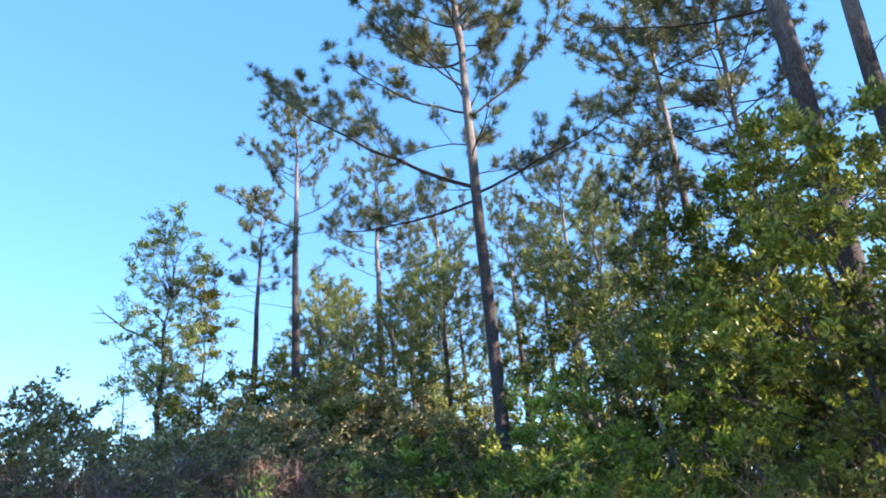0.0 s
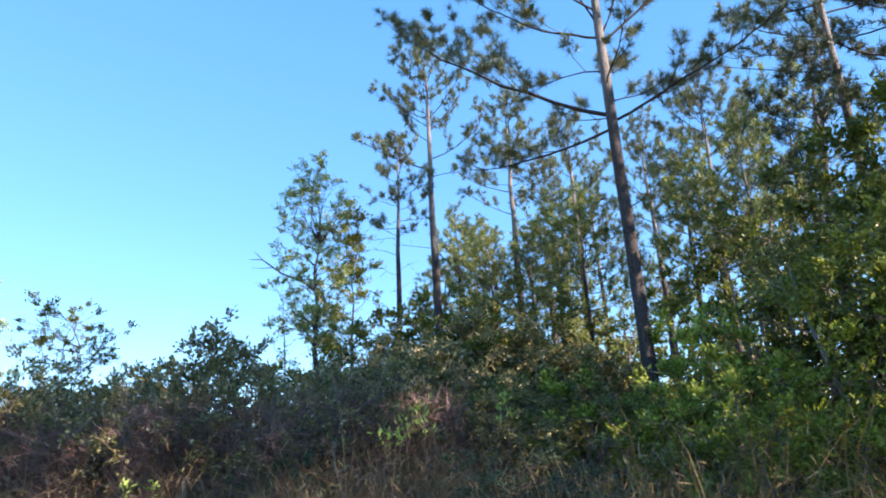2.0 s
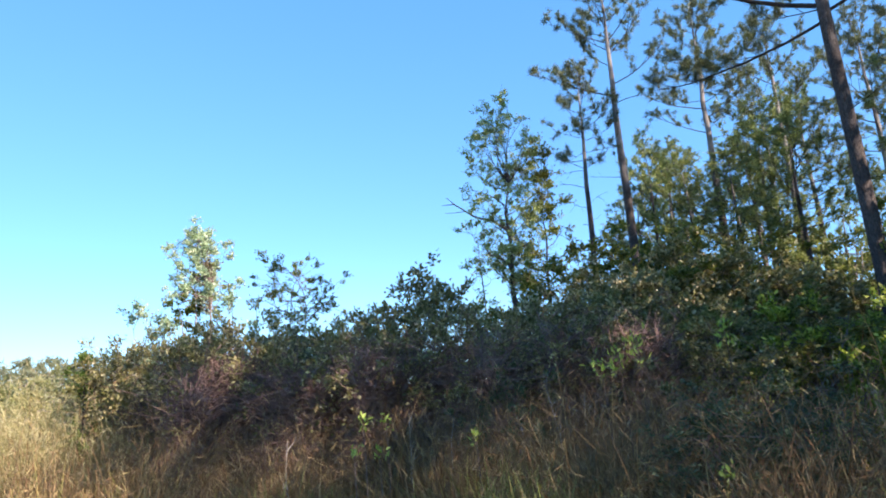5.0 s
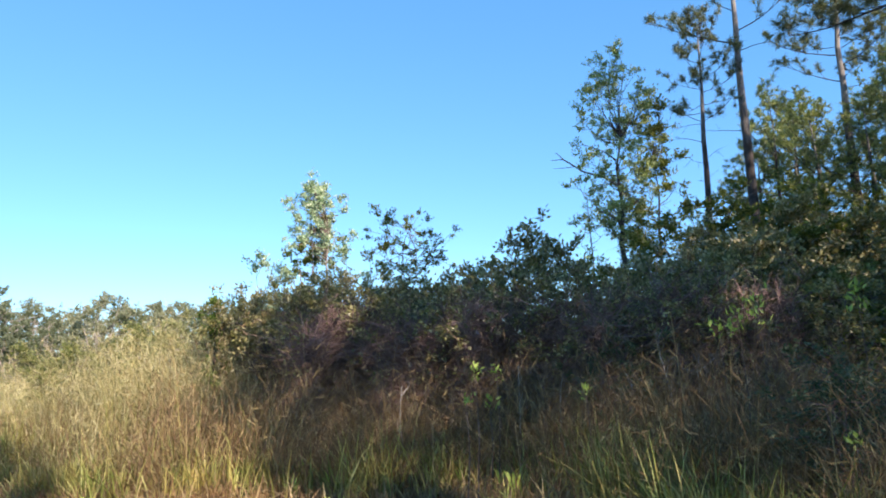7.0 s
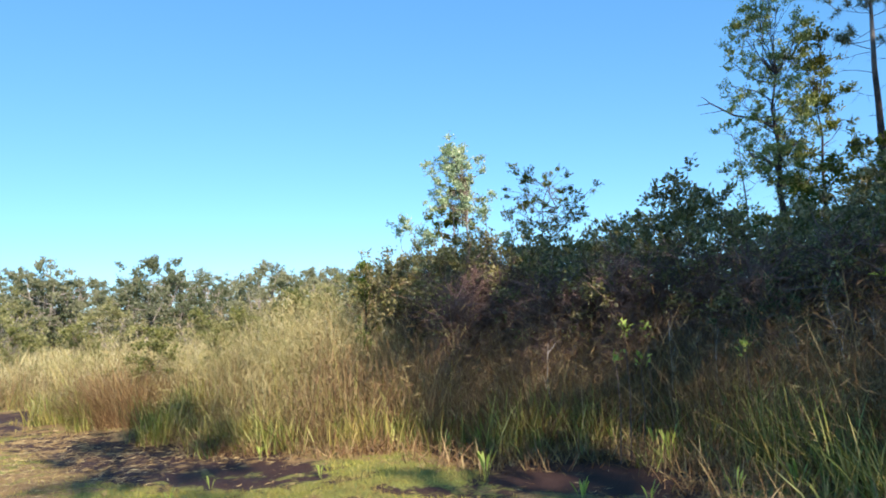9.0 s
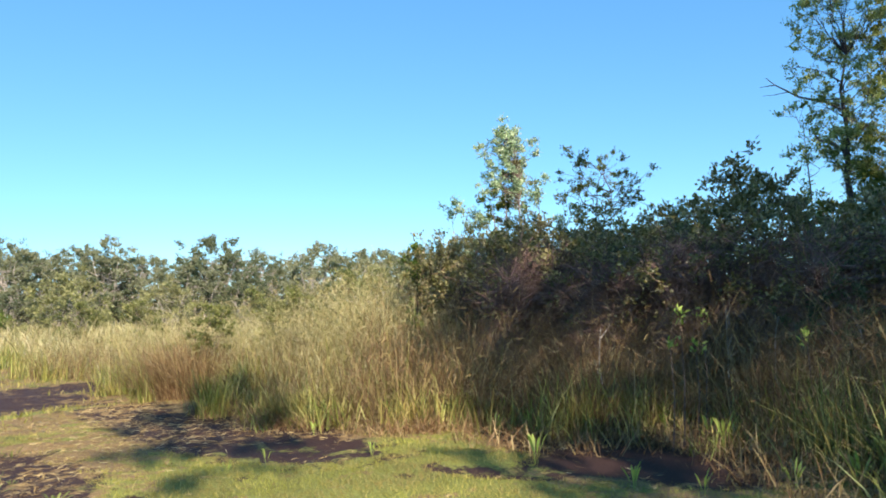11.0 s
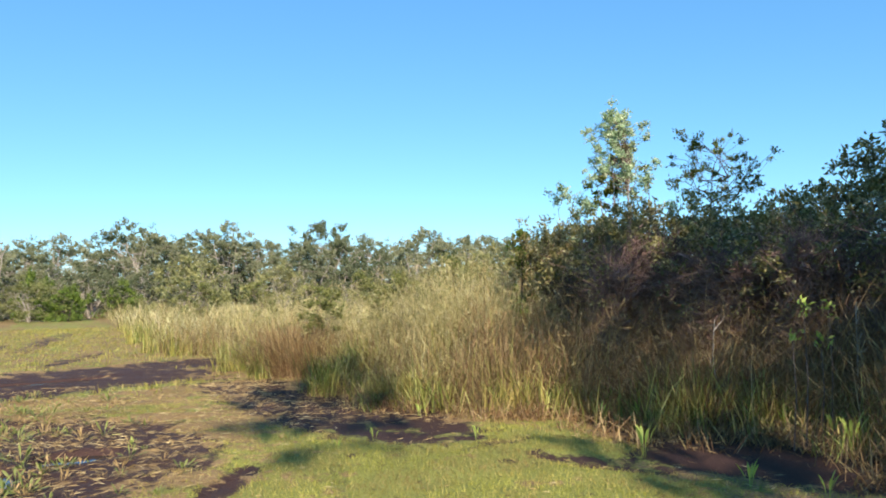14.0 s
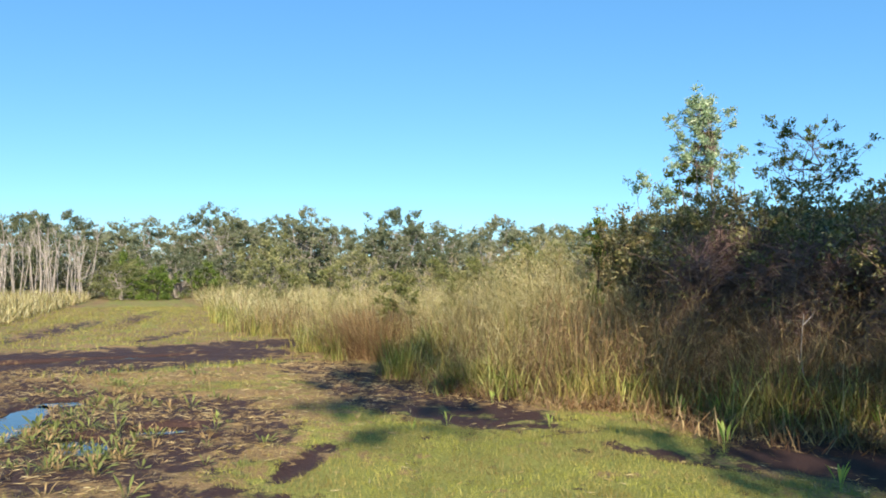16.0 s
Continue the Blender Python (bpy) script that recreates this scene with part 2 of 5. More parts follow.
def water_material():
    m, t, out = nodes_of("shallow_water")
    p = t.nodes.new("ShaderNodeBsdfPrincipled")
    p.inputs["Base Color"].default_value = (0.03, 0.026, 0.022, 1)
    p.inputs["Roughness"].default_value = 0.06
    p.inputs["IOR"].default_value = 1.33
    p.inputs["Specular IOR Level"].default_value = 0.6
    b = t.nodes.new("ShaderNodeBump")
    b.inputs["Strength"].default_value, b.inputs["Distance"].default_value = 0.25, 0.01
    t.links.new(noise_tex(t, 9, 3), b.inputs["Height"])
    t.links.new(b.outputs[0], p.inputs["Normal"])
    t.links.new(p.outputs[0], out.inputs[0])
    return m


M_GROUND, M_WATER = ground_material(), water_material()

# ---- mesh helpers ----


class Heap:
    """Gathers triangles and quads and makes one mesh of them."""

    def __init__(self):
        self.v, self.f3, self.f4, self.n = [], [], [], 0

    def add(self, v, f):
        v, f = np.asarray(v, dtype=np.float32).reshape(-1, 3), np.asarray(f, dtype=np.int32)
        if len(v) and len(f):
            (self.f3 if f.shape[1] == 3 else self.f4).append(f + self.n)
            self.v.append(v)
            self.n += len(v)

    def mesh(self, name, mat, smooth=False):
        me = bpy.data.meshes.new(name)
        v = np.concatenate(self.v)
        a = np.concatenate(self.f3) if self.f3 else np.zeros((0, 3), np.int32)
        b = np.concatenate(self.f4) if self.f4 else np.zeros((0, 4), np.int32)
        me.vertices.add(len(v))
        me.vertices.foreach_set("co", v.ravel())
        loops = np.concatenate([a.ravel(), b.ravel()]).astype(np.int32)
        me.loops.add(len(loops))
        me.loops.foreach_set("vertex_index", loops)
        n = len(a) + len(b)
        me.polygons.add(n)
        starts = np.concatenate([np.arange(len(a)) * 3, len(a) * 3 + np.arange(len(b)) * 4]).astype(np.int32)
        me.polygons.foreach_set("loop_start", starts)
        me.polygons.foreach_set("use_smooth", np.full(n, smooth))
        me.update(calc_edges=True)
        me.materials.append(mat)
        return me


def part(name, heap, mat, parent=None, label="", smooth=False):
    ob = new(name, heap.mesh(name, mat, smooth))
    if name in ("branchwork", "twigwork", "crown"):
        tagged(ob, "", "", "", "stuff")
    if parent is not None:
        ob.parent = parent
    return tagged(ob, label)


def unit(v):
    return v / np.maximum(np.linalg.norm(v, axis=-1, keepdims=True), 1e-9)


def tube(heap, pts, radii, sides=6):
    """A tapered, closed tube along the points."""
    pts, radii = np.asarray(pts, float), np.asarray(radii, float)
    d = unit(np.gradient(pts, axis=0))
    ref = np.where(np.abs(d[:, 2:3]) > 0.9, [[1.0, 0, 0]], [[0, 0, 1.0]])
    s = unit(np.cross(d, ref))
    u = np.cross(s, d)
    a = np.linspace(0, 2 * np.pi, sides, endpoint=False)
    ring = pts[:, None] + radii[:, None, None] * (np.cos(a)[None, :, None] * s[:, None] + np.sin(a)[None, :, None] * u[:, None])
    n = len(pts)
    i, j = np.meshgrid(np.arange(n - 1), np.arange(sides), indexing="ij")
    k = (j + 1) % sides
    f = np.stack([i * sides + j, i * sides + k, (i + 1) * sides + k, (i + 1) * sides + j], -1).reshape(-1, 4)
    heap.add(ring, f)


def sliver(heap, a, b, width, rng):
    """A thin twig tip."""
    s = unit(np.cross(b - a, rng.normal(size=3))) * width / 2
    heap.add([a - s, a + s, b], [[0, 1, 2]])


def leaves(heap, rng, at, way, length, width, fold=0.25):
    """Folded, pointed leaves: two triangles each."""
    n = len(at)
    way = unit(way)
    side = unit(np.cross(way, unit(rng.normal(size=(n, 3)))))
    up = np.cross(side, way)
    ln = length * rng.uniform(0.7, 1.3, (n, 1))
    wd = width * rng.uniform(0.7, 1.3, (n, 1))
    if length > 0.2 and width > 0.1:        # leaf sprays of far trees: one triangle each
        a, b = at - side * wd * 0.65, at + side * wd * 0.65 + up * wd * fold
        heap.add(np.stack([a, b, at + way * ln], 1), np.arange(3 * n).reshape(-1, 3))
        return
    mid = at + way * ln * 0.45 + up * wd * fold
    v = np.stack([at, mid - side * wd / 2, at + way * ln, mid + side * wd / 2], 1)
    o = np.arange(n)[:, None] * 4
    heap.add(v, np.concatenate([o + [[0, 1, 2]], o + [[0, 2, 3]]]))


def needles(heap, rng, at, way, length, width):
    n = len(at)
    way = unit(way)
    side = unit(np.cross(way, unit(rng.normal(size=(n, 3))))) * width / 2
    tip = at + way * length * rng.uniform(0.75, 1.2, (n, 1)) - np.array([0, 0, 0.12]) * length * rng.uniform(0, 1, (n, 1))
    heap.add(np.stack([at - side, at + side, tip], 1), np.arange(3 * n).reshape(-1, 3))


def blades(heap, rng, base, height, width, lean, bend, segs=3, drift=None):
    """Upright, bent, tapering blades from base points; height is one value a blade."""
    n = len(base)
    a = rng.uniform(0, 2 * np.pi, n)
    out = np.stack([np.cos(a), np.sin(a), np.zeros(n)], 1)
    b = a + rng.uniform(0.6, 2.5, n)
    side = np.stack([np.cos(b), np.sin(b), np.zeros(n)], 1)
    h = np.asarray(height).reshape(-1, 1)
    w = width * rng.uniform(0.6, 1.4, (n, 1))
    le = lean * rng.uniform(0.1, 1.6, (n, 1))
    be = bend * rng.uniform(0, 1.6, (n, 1)) ** 1.5
    rows_v = []
    drift = np.zeros((n, 3)) if drift is None else np.concatenate([drift, np.zeros((n, 1))], 1)
    for k in range(segs):
        s = k / segs
        p = base + drift * h * s * s + out * h * (le * s + be * s * s) + np.array([0, 0, 1]) * h * s * (1 - 0.3 * be * s)
        ww = w * (1 - 0.75 * s) / 2
        rows_v += [p - side * ww, p + side * ww]
    rows_v.append(base + drift * h + out * h * (le + be) + np.array([0, 0, 1]) * h * (1 - 0.3 * be))
    v = np.stack(rows_v, 1)
    c = 2 * segs + 1
    o = np.arange(n)[:, None] * c
    f4 = [o + [[2 * k, 2 * k + 1, 2 * k + 3, 2 * k + 2]] for k in range(segs - 1)]
    first = heap.n
    heap.add(v, o + [[2 * segs - 2, 2 * segs - 1, 2 * segs]])
    if f4:
        heap.f4.append((np.concatenate(f4) + first).astype(np.int32))


def polar(az, dist, z=0.0):
    """A place by degrees to the left of +y and metres from the origin."""
    k = min(1, max(0, (28 - az) / 8))       # the walker stands a step further forward while facing the wood
    return Vector((0.34 * k - math.sin(radians(az)) * dist, 0.28 * k + math.cos(radians(az)) * dist, z))


def hold(name, spot, label, category, group="", turn=0.0):
    ob = new(name)
    ob.empty_display_size = 0.2
    ob.matrix_world = pose(*spot, 0, 0, turn)
    return tagged(ob, label, category, group)

# ---- the lie of the land ----
EDGE_X = [-400, -88, -43, -22, -19.4, -15.4, -12.8, -9.3, -8.3, -7.0, -6.4, -5.4, -4.9, -4.3, -3.2, -2.4, -1.4, 0, 3, 400]
EDGE_Y = [8, 6.0, 3.9, 3.0, 4.1, 3.8, 4.5, 4.6, 4.9, 5.6, 6.2, 6.1, 6.7, 7.0, 6.7, 6.1, 5.7, 5.7, 5.9, 6.0]
# pools and mud: x, y, half length, half width, turn in degrees, weight
POOLS = [(-9.4, -1.3, 1.2, 0.26, -8), (-8.05, -0.43, 0.42, 0.22, 15), (-8.5, 0.38, 0.36, 0.24, 80), (-16.2, -2.3, 3.2, 0.3, 100), (-10.9, -0.8, 0.3, 0.22, 60)]
MUDS = [(-18.3, 3.0, 4.5, 1.0, 98, 0.75), (-15.8, -2.4, 5.5, 2.3, 95, 0.85), (-8.8, -0.8, 2.2, 2.2, 30, 0.9), (-10.6, -1.6, 2.2, 1.2, 0, 0.95), (-9.7, 0.9, 1.6, 0.5, 20, 0.66), (-7.4, -0.2, 1.3, 0.8, 20, 0.7), (-8.2, 1.2, 1.2, 0.45, 10, 0.62),
        # mud at (-9.4, 3.7) is weighted up to deepen the shadow cast there
        (-6.3, 1.45, 0.75, 0.14, 145, 0.85), (-9.4, 3.7, 2.8, 1.0, 10, 0.78), (-5.2, 6.2, 2.0, 0.7, -8, 0.85), (-4.3, 5.9, 0.9, 0.4, 40, 0.7), (-4.4, 6.1, 1.1, 0.75, 40, 0.92),
        (-26, -2.0, 5, 0.7, 170, 0.55), (-33, 0.5, 7, 0.5, 172, 0.52), (-4.9, 0.4, 1.2, 0.9, 0, 0.55), (-12.5, 3.4, 2.6, 0.8, 5, 0.58),
        (-5.0, 4.75, 0.8, 0.25, 30, 0.62), (-22, 1.0, 2.4, 0.35, 160, 0.55), (-7.0, 0.1, 0.9, 0.4, 40, 0.58), (-7.2, -1.2, 1.6, 1.0, 60, 0.55)]
LAWNS = [(-6.2, 3.7, 2.7, 1.6, 10, 1.0), (-4.0, 2.5, 2.6, 2.5, 0, 0.9), (-6.8, 2.2, 1.6, 0.7, 20, 0.6), (-11.2, 2.0, 1.1, 0.4, 80, 0.6), (-10.8, 0.3, 1.4, 0.35, 95, 0.5), (-14.2, 1.2, 2.6, 0.6, 97, 0.95), (-20.5, -1.0, 2.0, 4.0, 0, 0.45),
         (-30, -1, 8, 3, 0, 0.5), (-55, 1, 25, 3, 0, 0.6), (-26, -7, 6, 3, 0, 0.6)]


def edge(x):
    return np.interp(x, EDGE_X, EDGE_Y)


def blob(x, y, row):
    cx, cy, a, b, turn = row[:5]
    c, s = math.cos(radians(turn)), math.sin(radians(turn))
    u, v = (x - cx) * c + (y - cy) * s, -(x - cx) * s + (y - cy) * c
    return np.clip(1.35 - np.sqrt((u / a) ** 2 + (v / b) ** 2), 0, 1)


def wavy(x, y, k):
    return (np.sin(x * 1.7 * k + 1.3) * np.cos(y * 2.1 * k + 0.4) + np.sin(x * 3.9 * k - y * 2.7 * k)) * 0.5


def wetness(x, y):
    w = np.zeros_like(x)
    for row in MUDS:
        w = np.maximum(w, np.minimum(1, 2.0 * blob(x, y, row)) * row[5])
    for row in POOLS:
        w = np.maximum(w, np.minimum(1, 3 * blob(x, y, row)))
    w = np.maximum(w, np.clip((y - edge(x) - 0.1) * 0.9, 0, 0.8))
    return np.clip(w + 0.12 * wavy(x, y, 1.3), 0, 1)


def greenness(x, y):
    g = np.where((x > -14) & (y < 4.5), 0.2, 0.36)
    for row in LAWNS:
        g = np.maximum(g, np.minimum(1, 1.6 * blob(x, y, row)) * row[5])
    return np.clip(g + 0.15 * wavy(x, y, 0.9) + 0.2 * wavy(x + 0.3 * y, y, 2.1) + 0.16 * wavy(y, x - 0.4 * y, 4.3), 0, 1)


def land(x, y):
    """Height of the ground."""
    z = 0.025 * wavy(x, y, 0.5) + 0.012 * wavy(x, y, 2.2)
    dip = np.zeros_like(x)
    for row in POOLS:
        dip = np.maximum(dip, np.minimum(1, 2 * blob(x, y, row) * (1 + 0.35 * wavy(x, y, 3.1))))
    return z - 0.14 * dip - 0.05 * wetness(x, y)


def graded(lo, hi, fine_lo, fine_hi, step):
    """Grid lines: close together in the fine stretch, ever wider outside it."""
    lines = list(np.arange(fine_lo, fine_hi, step))
    for end, sign in ((lo, -1), (hi, 1)):
        x, s = (fine_lo if sign < 0 else fine_hi), step
        while abs(x - end) > s:
            s = min(s * 1.22, 60)
            x += sign * s
            lines.append(x)
        lines.append(end)
    return np.array(sorted(set(lines)))


def make_ground():
    gx, gy = graded(-900, 900, -19, -1, 0.08), graded(-900, 900, -3.5, 8, 0.08)
    xx, yy = np.meshgrid(gx, gy, indexing="ij")
    x, y = xx.ravel(), yy.ravel()
    h = Heap()
    n, m = len(gx), len(gy)
    i, j = np.meshgrid(np.arange(n - 1), np.arange(m - 1), indexing="ij")
    q = np.stack([i * m + j, (i + 1) * m + j, (i + 1) * m + j + 1, i * m + j + 1], -1).reshape(-1, 4)
    h.add(np.stack([x, y, land(x, y)], 1), q)
    ob = part("ground", h, M_GROUND, None, "damp marsh ground of turf, straw and dark mud", True)
    for key, values in (("wet", wetness(x, y)), ("green", greenness(x, y))):
        ob.data.attributes.new(key, 'FLOAT', 'POINT').data.foreach_set("value", values.astype(np.float32))
    tagged(ob, "", "ground", "", "structure")


make_ground()


def make_water():
    for cx, cy, a, b, turn in POOLS:
        h = Heap()
        k = np.linspace(0, 2 * np.pi, 28, endpoint=False)
        c, s = math.cos(radians(turn)), math.sin(radians(turn))
        r = 1.25 + 0.1 * np.sin(3 * k)
        u, v = a * r * np.cos(k), b * r * np.sin(k)
        ring = np.stack([cx + u * c - v * s, cy + u * s + v * c, np.full(28, -0.095)], 1)
        verts = np.concatenate([[[cx, cy, -0.095]], ring])
        h.add(verts, np.stack([np.zeros(28, int), 1 + np.arange(28), 1 + (np.arange(28) + 1) % 28], 1))
        tagged(part("water", h, M_WATER), "shallow dark pool that mirrors the blue sky", "water", "pools", "structure")


make_water()

# ---- trees ----


def bough(start, az, el0, el1, length, rng, n=9, wob=0.06):
    """Points of a limb that leaves at el0 degrees above level and ends at el1; az: degrees to the left of +y."""
    pts = [np.array(start, float)]
    a = radians(az)
    for k in range(n - 1):
        e = radians(el0 + (el1 - el0) * k / (n - 2))
        a += rng.normal() * 0.11
        d = np.array([-math.sin(a) * math.cos(e), math.cos(a) * math.cos(e), math.sin(e)])
        pts.append(pts[-1] + d * length / (n - 1) + rng.normal(size=3) * wob * length / n)
    return np.array(pts)


def along(pts, s):
    k = min(int(s * (len(pts) - 1)), len(pts) - 2)
    f = s * (len(pts) - 1) - k
    return pts[k] * (1 - f) + pts[k + 1] * f, pts[k + 1] - pts[k]


def pine(spot, seed, height, girth, crown_from, spread, label, limbs=(), count=26, tufts=3.2, fill=30, needle=0.2, thick=0.0165,
         lean=(0.0, 0.0), split=True, mat=None, top_lift=55, bare=4, group="pines", skew=0.0, plume=(4.5, 8.5)):
    """A pine: bare tapered trunk, spreading limbs, twigs and brushes of long needles on the shoots."""
    rng = np.random.default_rng(seed)
    tree = hold("pine_tree", spot, label, "pine tree", group)
    s = np.linspace(0, 1, 13)
    trunk = np.stack([lean[0] * s + rng.normal(size=13).cumsum() * 0.05 * s, lean[1] * s + rng.normal(size=13).cumsum() * 0.05 * s, height * s - 0.15 * (1 - s)], 1)
    rad = girth * np.interp(s, [0, 0.05, 0.5, 0.8, 1], [1.25, 1.0, 0.72, 0.4, 0.06])
    h = Heap()
    tube(h, trunk, rad, 12)
    part("trunk", h, M_PINEBARK, tree, "", True)
    plan = list(limbs)
    low = max([row[0] for row in plan], default=crown_from * height)
    for k in range(count):
        u = ((k + rng.uniform(0, 0.9)) / count)
        z = low + (height * 0.985 - low) * u ** 0.9
        v = (z - crown_from * height) / (height * (1 - crown_from))
        reach = spread * (0.35 + 0.65 * math.sin(math.pi * min(0.95, 0.28 + 0.62 * v))) * rng.uniform(0.6, 1.1) * (1.0 if v < 0.75 else 0.75)
        az = k * 137.5 + rng.uniform(-25, 25)
        reach *= 1 - skew * max(0, -math.sin(radians(az)))
        plan.append((z, az, 5 + top_lift * v * 0.8 + rng.normal() * 8, 20 + top_lift * v + rng.normal() * 10, reach))
    for k in range(bare):
        z = height * rng.uniform(crown_from * 0.62, crown_from * 0.98)
        plan.append((z, rng.uniform(0, 360), rng.uniform(-5, 20), rng.uniform(-10, 30), -rng.uniform(0.5, 1.6)))
    twigs, crown, joint = Heap(), Heap(), Heap()
    spots, ways = [], []
    up_z = np.array([0, 0, 1.0])
    for z, az, e0, e1, reach in plan:
        f = z / height
        start, _ = along(trunk, min(f, 0.995))
        dead, reach = reach < 0, abs(reach)
        pts = bough(start, az, e0, e1, reach, rng, 11 if reach > 3 else 9)
        thickness = min(0.32 * girth, 0.007 + 0.0068 * reach) * (0.7 if dead else 1) * (1.0 if z < height * 0.75 else 0.75)
        h = Heap() if split and not dead else joint
        tube(h, pts, thickness * np.linspace(1, 0.25, len(pts)), 6 if split else 4)
        if split and not dead:
            part("limb", h, M_LIMB, tree, "", True)
        if dead:
            for k in range(3):
                p, d = along(pts, rng.uniform(0.4, 0.95))
                tube(joint, [p, p + unit(unit(d) + rng.normal(size=3) * 0.6) * rng.uniform(0.15, 0.45)], [0.006, 0.002], 3)
            continue
        n = max(2, int(reach * 2.3 * tufts / 4))
        for q in range(n + 1):
            t0 = min(0.999, 0.22 + 0.78 * (q + rng.uniform(0, 0.9)) / n)
            p, d = along(pts, t0)
            d = unit(d)
            side = unit(np.cross(d, up_z)) * (1 if q % 2 else -1)
            w = unit(d * rng.uniform(0.3, 1.0) + side * rng.uniform(0.1, 1.0) + up_z * rng.uniform(-0.05, 0.75))
            ln = (0.25 + 0.3 * reach * (1.12 - t0)) * rng.uniform(0.5, 1.25)
            knee = p + w * ln * 0.5
            end = knee + unit(w + up_z * rng.uniform(0.1, 0.8)) * ln * 0.55
            tube(twigs, [p, knee, end], [0.011, 0.008, 0.004], 3)
            cut = unit(np.cross(w, rng.normal(size=3))) * 0.012
            for g in range(2 + int(ln * rng.uniform(*plume))):
                s0 = rng.uniform(0.3, 1.0)
                c = knee + (end - knee) * (2 * s0 - 1) if s0 > 0.5 else p + (knee - p) * 2 * s0
                v = unit(w * 0.7 + rng.normal(size=3) * 0.5 + up_z * rng.uniform(0.1, 0.9))
                tip = c + v * rng.uniform(0.1, 0.34)
                twigs.add([c - 0.5 * cut, c + 0.5 * cut, tip], [[0, 1, 2]])
                spots.append(tip)
                ways.append(v)
            spots.append(end)
            ways.append(unit(end - knee))
    at = np.repeat(np.array(spots), fill, 0)
    axis = np.repeat(np.array(ways), fill, 0)
    way = axis * 0.6 + unit(rng.normal(size=at.shape)) * 0.9
    back = rng.uniform(0, 1, (len(at), 1)) * needle * 0.6
    needles(crown, rng, at - axis * back, way, needle, thick)
    if joint.n:
        part("branchwork", joint, M_LIMB, tree)
    part("twigwork", twigs, M_LIMB, tree)
    part("crown", crown, mat or M_PINE, tree)
    return tree


